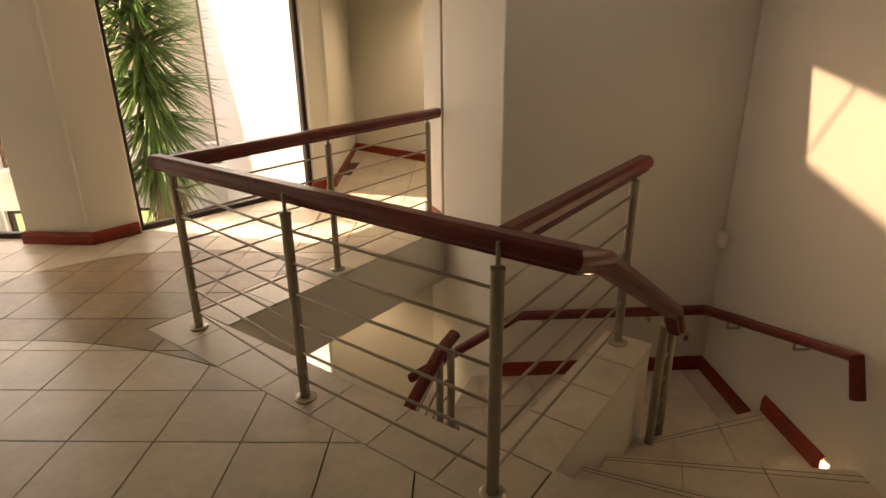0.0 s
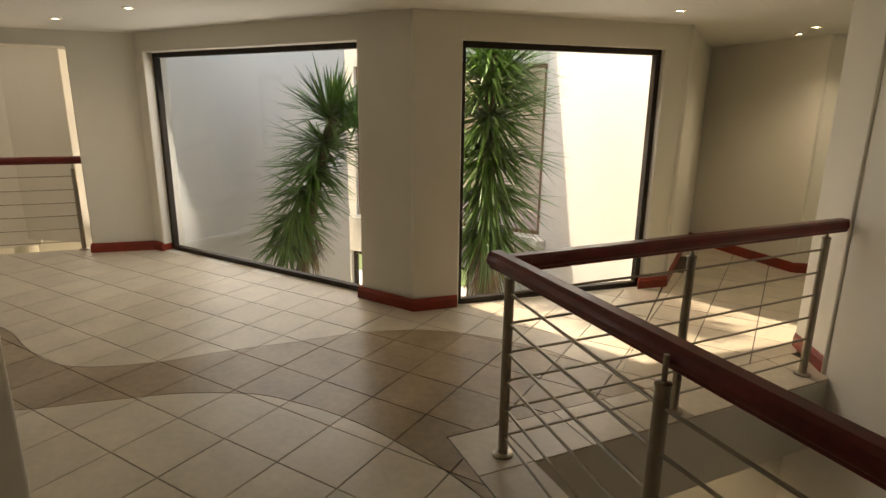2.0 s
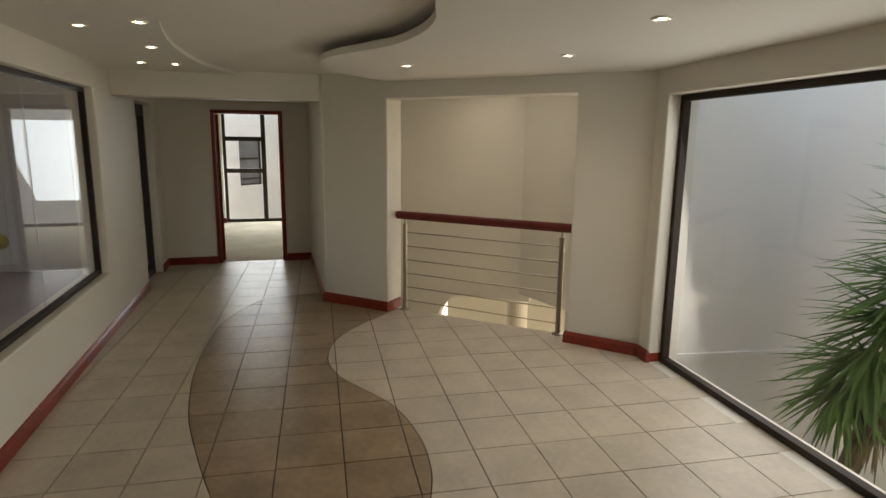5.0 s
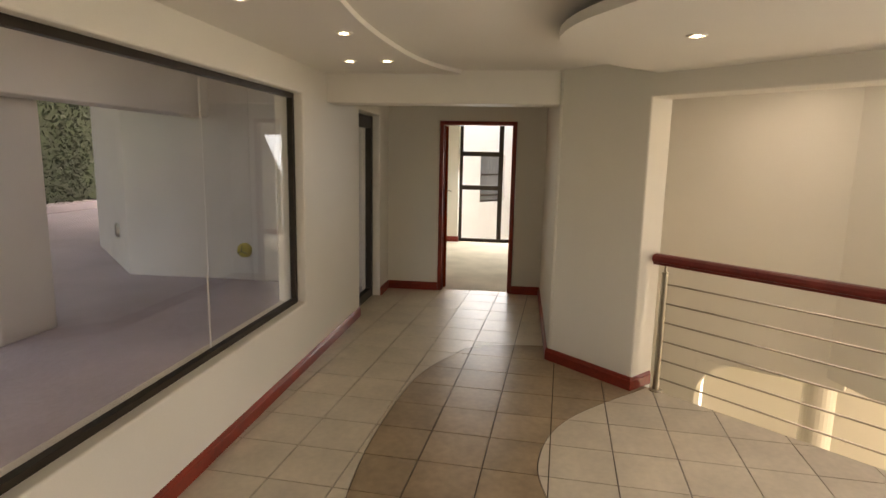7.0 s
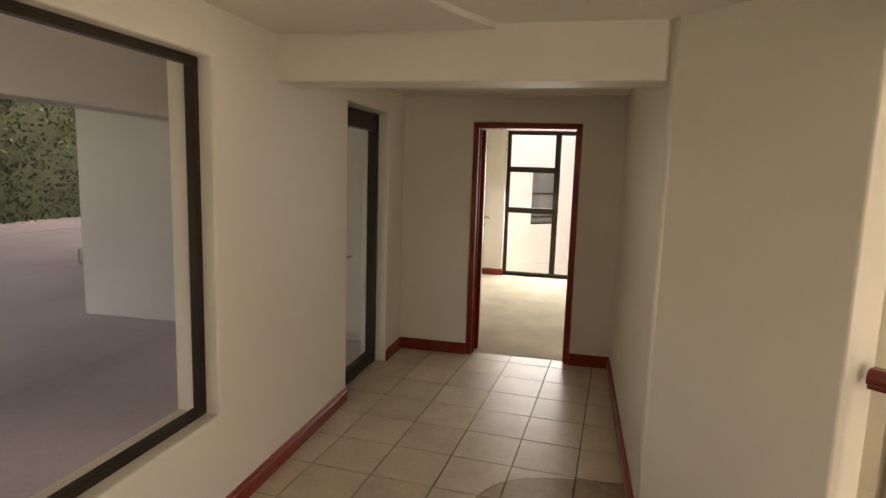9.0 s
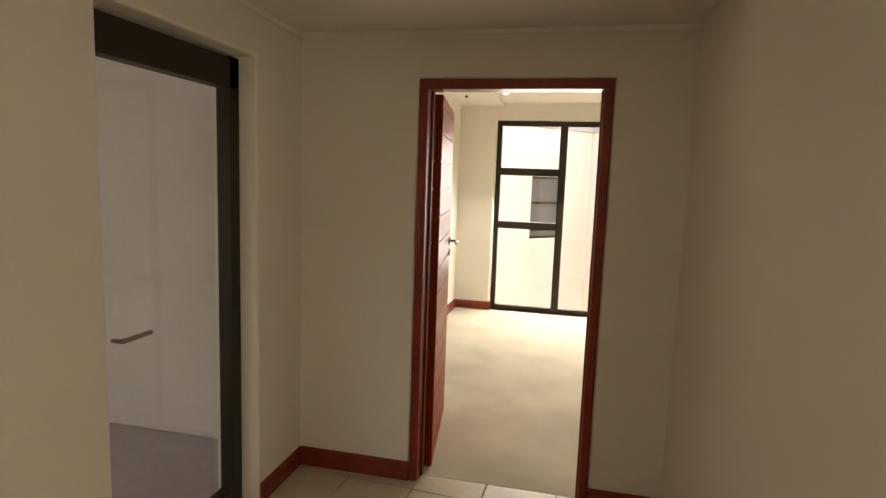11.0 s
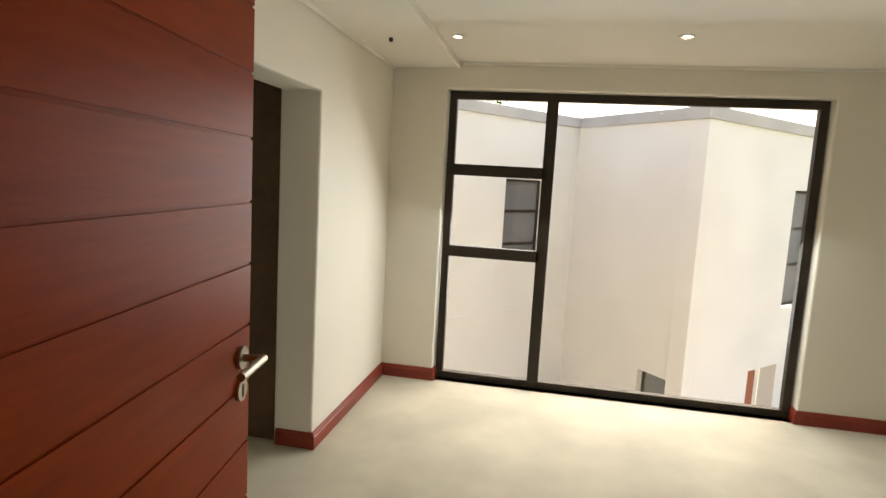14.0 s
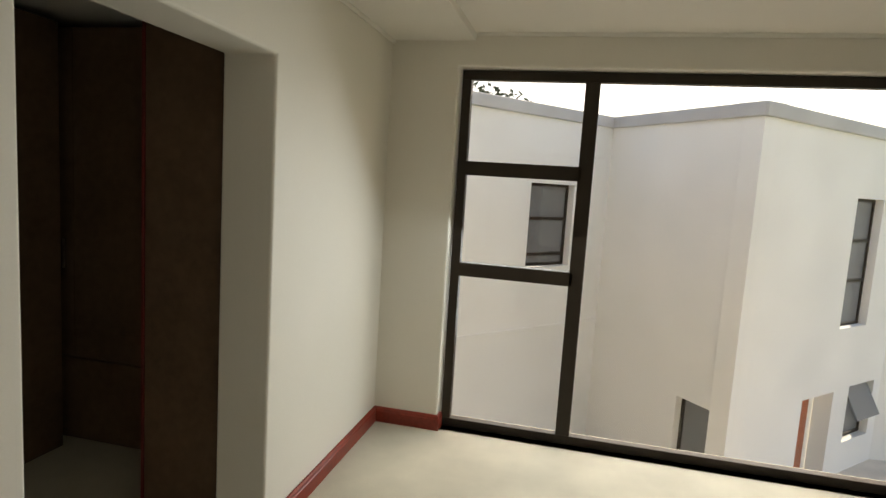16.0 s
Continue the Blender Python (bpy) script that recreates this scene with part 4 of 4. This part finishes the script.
part("shaft", lathe(bmesh.new(), [(0.22, 0), (0.22, 0.1), (0.17, 0.14), (0.17, 2.4), (0.2, 2.5)], (0, 0, 0), 20), OUTSIDE, col, smooth=False)

random.seed(4)


def yucca(name, x, y, base, rosettes, lean, dry, label):
    """A yucca: a leaning trunk that carries rosettes of long narrow leaves one below the other, the lowest dry."""
    ob = thing(name, label, "plant", at=(x, y, base))
    top = rosettes[0][0] - base
    bm = bmesh.new()
    mid = lambda z: Vector((lean[0] * max(0.0, 1 - z / top) ** 0.8 * min(1.0, z / 1.6), lean[1] * max(0.0, 1 - z / top), z))
    pts = [mid(top * k / 12) for k in range(13)]
    for a, b, k in zip(pts, pts[1:], range(12)):
        tube(bm, a, b, 0.10 - 0.004 * k, 10, 0.098 - 0.004 * k)
    part("trunk", bm, BARK, ob)

    def leaf(bm, c, ang, up, L, w):
        d = Vector((math.cos(ang) * math.cos(up), math.sin(ang) * math.cos(up), math.sin(up)))
        s = Vector((-math.sin(ang), math.cos(ang), 0))
        nrm = d.cross(s)
        root = c + Vector((math.cos(ang), math.sin(ang), 0)) * 0.03
        sag = random.uniform(0.0, 0.16)
        rows = []
        for t, k in ((0, 0.7), (0.3, 1.0), (0.65, 0.8), (1.0, 0.04)):
            q = root + d * (L * t) - Vector((0, 0, sag * L * t * t))
            rows.append((bm.verts.new(q - s * w * k), bm.verts.new(q + nrm * w * 0.4 * k), bm.verts.new(q + s * w * k)))
        for q, r in zip(rows, rows[1:]):
            bm.faces.new((q[0], q[1], r[1], r[0]))
            bm.faces.new((q[1], q[2], r[2], r[1]))

    for z, n, L, lo, hi, *off in rosettes:
        bm = bmesh.new()
        heart = mid(z - base) + Vector((off[0], off[1], 0)) if off else None
        if off and abs(off[0]) > 0.1:
            tube(bm, mid(z - base - 0.25), heart, 0.035, 8, 0.025)
        for _ in range(n):
            c = heart + Vector((random.uniform(-0.03, 0.03), random.uniform(-0.03, 0.03), random.uniform(-0.09, 0.04))) if off else mid(z - base + random.uniform(-0.10, 0.05))
            leaf(bm, c, random.uniform(0, 2 * math.pi), random.uniform(lo, hi), L * random.uniform(0.75, 1.12), random.uniform(0.013, 0.020))
        part("rosette", bm, LEAF, ob)
    bm = bmesh.new()
    for _ in range(dry[2]):
        c = mid(random.uniform(dry[0], dry[1]) - base)
        leaf(bm, c, random.uniform(0, 2 * math.pi), random.uniform(-1.5, -1.0), random.uniform(0.35, 0.6), 0.013)
    part("dry_leaves", bm, DRYLEAF, ob, "dry straw-coloured hanging leaves")
    return ob


STACK1 = [(1.45, 150, 0.62, -0.3, 1.45, -0.05, 0.0), (1.40, 110, 0.54, -0.3, 1.3, 0.22, 0.10), (1.16, 140, 0.64, -0.5, 0.6, -0.03, -0.03), (0.90, 130, 0.58, -0.7, 0.4, -0.06, -0.08), (0.62, 130, 0.58, -0.9, 0.3, -0.08, -0.10), (0.32, 120, 0.54, -1.1, 0.1, -0.10, -0.18), (0.08, 90, 0.50, -1.3, -0.2, -0.12, -0.24)]
STACK2 = [(2.05, 230, 0.66, -0.6, 1.45), (1.80, 220, 0.68, -0.6, 0.8), (1.50, 200, 0.70, -0.8, 0.6), (1.2, 190, 0.70, -0.9, 0.3), (0.85, 170, 0.68, -1.1, 0.0), (0.5, 150, 0.64, -1.25, -0.2)]
yucca("yucca_tall", -4.14, 5.95, DEEP, STACK1, (-1.15, 0.0), (-0.1, 0.25, 80), "tall green yucca with spiky drooping leaves in the courtyard")
yucca("yucca_by_window", -2.25, 5.80, DEEP, STACK2, (0.05, -0.05), (0.05, 0.6, 220), "bushy yucca with dry lower leaves beside the window")

# ---- terrace outside the passage window ----
bm = boxed((-24, -16, -0.5), (-1.5, -3.2, -0.05))
box(bm, (-14.6, -3.2, -0.5), (-1.5, 0.30, -0.05))
tagged(finish(bm, "terrace", TERRACE), "grey screeded terrace", "terrace", kind="structure")
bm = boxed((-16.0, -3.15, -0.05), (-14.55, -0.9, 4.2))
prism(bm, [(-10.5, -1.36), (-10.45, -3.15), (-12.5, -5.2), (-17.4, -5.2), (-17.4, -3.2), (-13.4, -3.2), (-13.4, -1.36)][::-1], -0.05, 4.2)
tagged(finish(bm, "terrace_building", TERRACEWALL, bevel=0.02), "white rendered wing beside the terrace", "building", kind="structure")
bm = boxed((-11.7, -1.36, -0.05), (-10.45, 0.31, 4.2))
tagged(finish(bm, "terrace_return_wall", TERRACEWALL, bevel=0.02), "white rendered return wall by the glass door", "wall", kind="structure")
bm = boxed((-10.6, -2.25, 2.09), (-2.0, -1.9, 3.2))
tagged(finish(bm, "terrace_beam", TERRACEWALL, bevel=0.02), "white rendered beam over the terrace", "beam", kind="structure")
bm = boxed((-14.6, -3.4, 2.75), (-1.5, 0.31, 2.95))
# The higher slab is unseen, added to keep the sun off the terrace
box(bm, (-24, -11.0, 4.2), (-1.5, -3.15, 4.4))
tagged(finish(bm, "terrace_roof_and_sun_block", TERRACEWALL), "flat white roof over the terrace edge", "roof", kind="structure")
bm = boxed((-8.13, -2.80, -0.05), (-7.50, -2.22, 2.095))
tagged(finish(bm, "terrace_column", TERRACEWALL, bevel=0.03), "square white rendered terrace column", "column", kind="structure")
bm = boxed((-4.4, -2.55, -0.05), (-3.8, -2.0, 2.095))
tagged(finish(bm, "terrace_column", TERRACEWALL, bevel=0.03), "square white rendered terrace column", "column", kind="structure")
bm = boxed((-24, -10.2, -0.05), (-1.5, -9.9, 0.16))
tagged(finish(bm, "terrace_kerb", TERRACE, bevel=0.02), "low grey kerb at the end of the terrace", "kerb", kind="structure")
hedge = thing("hedge", "dense dark green hedge behind the terrace", "hedge", at=(-16, -11.6, -0.3))
hedge["kind"] = "stuff"
bm = bmesh.new()
random.seed(9)
for _ in range(15000):
    p = Vector((random.uniform(-7, 12), random.gauss(0, 0.45), random.uniform(0, 4.2) + 0.3 * random.random()))
    p.y += 0.35 * math.sin(p.x * 1.7) + 0.25 * math.sin(p.z * 2.3 + p.x)
    s = random.uniform(0.04, 0.10)
    a, b = Vector((random.gauss(0, 1), random.gauss(0, 1), random.gauss(0, 1))).normalized() * s, Vector((random.gauss(0, 1), random.gauss(0, 1), random.gauss(0, 1))).normalized() * s * 0.5
    bm.faces.new([bm.verts.new(p - a), bm.verts.new(p + b), bm.verts.new(p + a), bm.verts.new(p - b)])
part("leaves", bm, HEDGE, hedge)
bm = boxed((-7, -0.9, 0), (12, -0.6, 4.6))
part("core", bm, HEDGE, hedge)
lamp = thing("bulkhead_lamp", "round yellow glass bulkhead lamp on the terrace wall", "wall light", at=(-10.485, -1.47, 0.36))
bm = bmesh.new()
bmesh.ops.create_uvsphere(bm, u_segments=20, v_segments=12, radius=0.10)
part("globe", bm, YELLOWGLASS, lamp, smooth=True)
for k in range(3):
    a = radians(90 + 120 * k)
    part("guard", tube(bmesh.new(), (0.102, 0, 0), (0.075, 0.075 * math.cos(a), 0.075 * math.sin(a)), 0.006, 8), BLACK, lamp)
lamp2 = thing("bulkhead_lamp", "oval grey bulkhead lamp on the terrace wing", "wall light", at=(-10.95, -3.62, 0.50))
part("body", lathe(bmesh.new(), [(0.06, -0.1), (0.075, -0.05), (0.075, 0.05), (0.06, 0.1)], (0, 0, 0), 14), STEEL, lamp2)

# ---- building opposite the bedroom ----
TOP = 2.78
P0, P1, P2, P3, P4 = (-17.4, -1.8), (-22.05, 2.24), (-19.70, 4.11), (-23.2, 7.6), (-24.0, 12.0)


def facade(name, a, b, openings, label):
    return wall(name, a, b, DEEP - 0.3, TOP, 0.3, openings, mat=OUTSIDE, label=label, bevel=0.0)


def coping(a, b, ext=0.0):
    a, b = Vector(a), Vector(b)
    d = (b - a).normalized()
    l = Vector((-d.y, d.x))
    q = [a - d * ext - l * 0.06, b + d * ext - l * 0.06, b + d * ext + l * 0.4, a - d * ext + l * 0.4]
    bm = prism(bmesh.new(), [tuple(p) for p in q], TOP, TOP + 0.20)
    return tagged(finish(bm, "parapet_coping", COPING, bevel=0.02), "grey parapet coping", "coping", kind="structure")


def opening_window(name, a, b, s0, s1, z0, z1, label, rails=()):
    a, b = Vector(a), Vector(b)
    d = (b - a).normalized()
    l = Vector((-d.y, d.x)) * 0.16
    return window(name, tuple(a + d * s0 + l), tuple(a + d * s1 + l), z0, z1, label, rails=rails, w=0.05, glass=GREYGLASS)


def along(a, b, p):
    d = (Vector(b) - Vector(a)).normalized()
    return (Vector(p) - Vector(a)) @ d


facade("facade_left", P0, P1, [(4.2, 5.25, 0.28, 1.70)], "white rendered house wall with a grey window")
facade("facade_middle", P1, P2, [(2.05, 2.74, -2.6, -1.53)], "white rendered house wall")
facade("facade_right", P2, P3, [(3.0, 3.98, -0.45, 1.78), (2.07, 3.12, DEEP - 0.3, -1.57), (3.68, 4.66, -2.6, -1.55)], "white rendered house wall with windows and a red door")
facade("facade_far", P3, P4, [], "white rendered house wall")
for a, b in ((P0, P1), (P1, P2), (P2, P3), (P3, P4)):
    coping(a, b, 0.05)
opening_window("window_7", P0, P1, 4.2, 5.25, 0.28, 1.70, "grey aluminium window of the house opposite", ((0.05, 1.0, 1.1), (0.05, 1.0, 0.48)))
opening_window("window_8", P1, P2, 2.05, 2.74, -2.6, -1.53, "grey lower window of the house opposite")
opening_window("window_9", P2, P3, 3.0, 3.98, -0.45, 1.78, "grey upper window of the house opposite", ((0.05, 0.93, 1.05), (0.05, 0.93, 0.35)))
w10 = opening_window("window_10", P2, P3, 3.68, 4.66, -2.6, -1.55, "grey lower window with an open top-hung sash")
d = (Vector(P3) - Vector(P2)).normalized()
l = Vector((-d.y, d.x))
o = Vector(P2) + d * 3.74 + l * 0.12
bm = bmesh.new()
m = Matrix.Translation((o.x, o.y, -1.60)) @ Matrix.Rotation(math.atan2(d.y, d.x), 4, "Z") @ Matrix.Rotation(radians(-28), 4, "X")
box(bm, (0, -0.02, -0.62), (0.86, 0.02, 0), m)
part("sash", bm, GREYGLASS, w10, bevel=0.01)
rd = thing("red_house_door", "red-brown wooden door of the house opposite", "door", at=(*(Vector(P2) + d * 2.12 + l * 0.2), DEEP - 0.28))
rd.rotation_euler = (0, 0, math.atan2(d.y, d.x))
part("recess", boxed((-0.05, 0.12, 0), (1.05, 0.16, 1.65)), OUTSIDE, rd)
part("leaf", boxed((0, 0, 0), (0.62, 0.05, 1.6)), BRICKRED, rd, bevel=0.005)
for k in range(4):
    part("panel", boxed((0.06, -0.008, 0.1 + 0.37 * k), (0.56, 0.0, 0.42 + 0.37 * k)), BRICKRED, rd, bevel=0.004)
bm = bmesh.new()
for s0, s1 in ((2.6, 5.1),):
    a, b = Vector(P0), Vector(P1)
    dd = (b - a).normalized()
    ll = Vector((-dd.y, dd.x))
    q = [a + dd * s0 - ll * 0.02, a + dd * 6.16 - ll * 0.02, a + dd * 6.16 + ll * 0.02, a + dd * s0 + ll * 0.02]
    prism(bm, [tuple(p) for p in q], -0.83, -0.76)
tagged(finish(bm, "plaster_band", OUTSIDE, bevel=0.01), "raised plaster line across the house wall", "moulding", kind="structure")
bm = boxed((-60, -60, DEEP - 0.42), (60, 90, DEEP - 0.3))
tagged(finish(bm, "ground", GRASS), "green lawn round the house", "ground", kind="structure")
bm = boxed((-26, -6, DEEP - 0.32), (-14.7, 13, DEEP - 0.28))
tagged(finish(bm, "yard_paving", PAVING), "pale paving between the houses", "paving", kind="structure")
tree = thing("distant_tree", "dark tree crown behind the house parapet", "tree", at=(-31, -1.7, DEEP - 0.3))
part("trunk", tube(bmesh.new(), (0, 0, 0), (0.1, 0, 6.9), 0.22, 12, 0.10), BARK, tree)
bm = bmesh.new()
random.seed(3)
for _ in range(2600):
    c = random.choice(((0, 0, 7.35, 1.0), (0.5, -0.7, 7.0, 0.8), (-0.2, 0.8, 6.9, 0.9)))
    p = Vector((random.gauss(c[0], c[3] * 0.5), random.gauss(c[1], c[3] * 0.5), random.gauss(c[2], c[3] * 0.35)))
    a, b = Vector((random.gauss(0, 1), random.gauss(0, 1), random.gauss(0, 1))).normalized() * 0.13, Vector((random.gauss(0, 1), random.gauss(0, 1), random.gauss(0, 1))).normalized() * 0.07
    bm.faces.new([bm.verts.new(p - a), bm.verts.new(p + b), bm.verts.new(p + a), bm.verts.new(p - b)])
part("crown", bm, HEDGE, tree)

# ---- floor tiles ----
PITCH, TURNED, JOINT = 0.357, radians(-4.0), 0.0034
T0 = Vector((-5.035, 3.005))
tx, ty = Vector((math.cos(TURNED), math.sin(TURNED))), Vector((-math.sin(TURNED), math.cos(TURNED)))
BORDER = [
    [((U.x, U.y), A @ U - 0.185), ((V.x, V.y), A @ V - 0.235), ((-V.x, -V.y), -(A @ V + 2.12))],
    [((U.x, U.y), A @ U + 0.125), ((V.x, V.y), A @ V + 2.10)],
]


def chord(points, x0, x1, shift):
    """Plane n . p <= c below the chord of a curve between x0 and x1."""
    y0, y1 = curve_at(points, x0) + shift, curve_at(points, x1) + shift
    n = Vector((-(y1 - y0), x1 - x0)).normalized()
    return (n.x, n.y), n.x * x0 + n.y * y0


def tile_parts(poly):
    """Splits a tile into its cream and brown shares along the band."""
    out = {"cream": [], "brown": []}
    xs = [p[0] for p in poly]
    x0, x1 = min(xs), max(xs)
    ys = [p[1] for p in poly]
    near = any(min(ys) - 0.1 < curve_at(c, x0 + (x1 - x0) * k / 4) < max(ys) + 0.1 for c in (BAND_L, BAND_R) for k in range(5))
    cuts = {x0, x1, *(p[0] for p in FAR if x0 < p[0] < x1)}
    if near:
        cuts |= {x0 + (x1 - x0) * k / 7 for k in range(8)}
    cuts = sorted(cuts)
    for a, b in zip(cuts, cuts[1:]):
        if b - a < 1e-4:
            continue
        q = clip(clip(poly, (-1, 0), -a), (1, 0), b)
        if len(q) < 3:
            continue
        mid = (a + b) / 2
        q = clip(clip(q, (-1, 0), 10.326), (0, -1), -(near_side(mid) - 0.02))
        fa, fb = straight_at(FAR, a + 1e-5), straight_at(FAR, b - 1e-5)
        n = Vector((-(fb - fa), b - a)).normalized()
        q = clip(q, (n.x, n.y), n.x * a + n.y * fa - 0.02) if len(q) > 2 else q
        if len(q) < 3:
            continue
        if mid < -8.36 or mid > -0.22:
            out["cream"].append(q)
            continue
        n, c = chord(BAND_L, a, b, -JOINT)
        s = clip(q, n, c)
        n2, c2 = chord(BAND_L, a, b, JOINT)
        rest = clip(q, (-n2[0], -n2[1]), -c2)
        if len(s) > 2 and area(s) > 1e-5:
            out["cream"].append(s)
        if len(rest) < 3:
            continue
        n, c = chord(BAND_R, a, b, -JOINT)
        s = clip(rest, n, c)
        n2, c2 = chord(BAND_R, a, b, JOINT)
        r2 = clip(rest, (-n2[0], -n2[1]), -c2)
        if len(s) > 2 and area(s) > 1e-5:
            out["brown"].append(s)
        if len(r2) > 2 and area(r2) > 1e-5:
            out["cream"].append(r2)
    return out


def tile_mesh(polys, name, mat, lift=0.0):
    bm = bmesh.new()
    for p in polys:
        prism(bm, p, -0.011, lift)
    me = bpy.data.meshes.new(name)
    bm.to_mesh(me)
    bm.free()
    me.materials.append(mat)
    ob = new(name, me)
    ob.parent = floor
    return ob


random.seed(7)
for i in range(-17, 23):
    for j in range(-15, 17):
        c = T0 + tx * (PITCH * (i + 0.5)) + ty * (PITCH * (j + 0.5))
        if not (-10.7 < c.x < 2.5 and near_side(c.x) - 0.3 < c.y < straight_at(FAR, c.x) + 0.35):
            continue
        h = PITCH / 2 - JOINT
        quad = [tuple(c + tx * (sx * h) + ty * (sy * h)) for sx, sy in ((-1, -1), (1, -1), (1, 1), (-1, 1))]
        for kind, polys in tile_parts(quad).items():
            for b in BORDER:
                polys = less(polys, b)
            if polys:
                tile_mesh(polys, "tile" if kind == "cream" else "brown_tile", TILE if kind == "cream" else BROWN, random.uniform(-0.0006, 0.0006))


def border(u0, u1, v0, v1, along_u, step=0.335):
    lo, hi = (u0, u1) if along_u else (v0, v1)
    k = lo
    while k < hi - 0.02:
        e = min(k + step, hi)
        a, b = k + JOINT, e - JOINT
        q = [(a, v0), (b, v0), (b, v1), (a, v1)] if along_u else [(u0, a), (u1, a), (u1, b), (u0, b)]
        tile_mesh([[stair_xy(*p) for p in q]], "border_tile", TILE)
        k = e


border(-0.18, 0.105, -0.23, 2.12, False)
border(0.11, 2.35, -0.23, 0.105, True)
border(0.11, 1.275, 1.875, 2.125, True, 0.29)
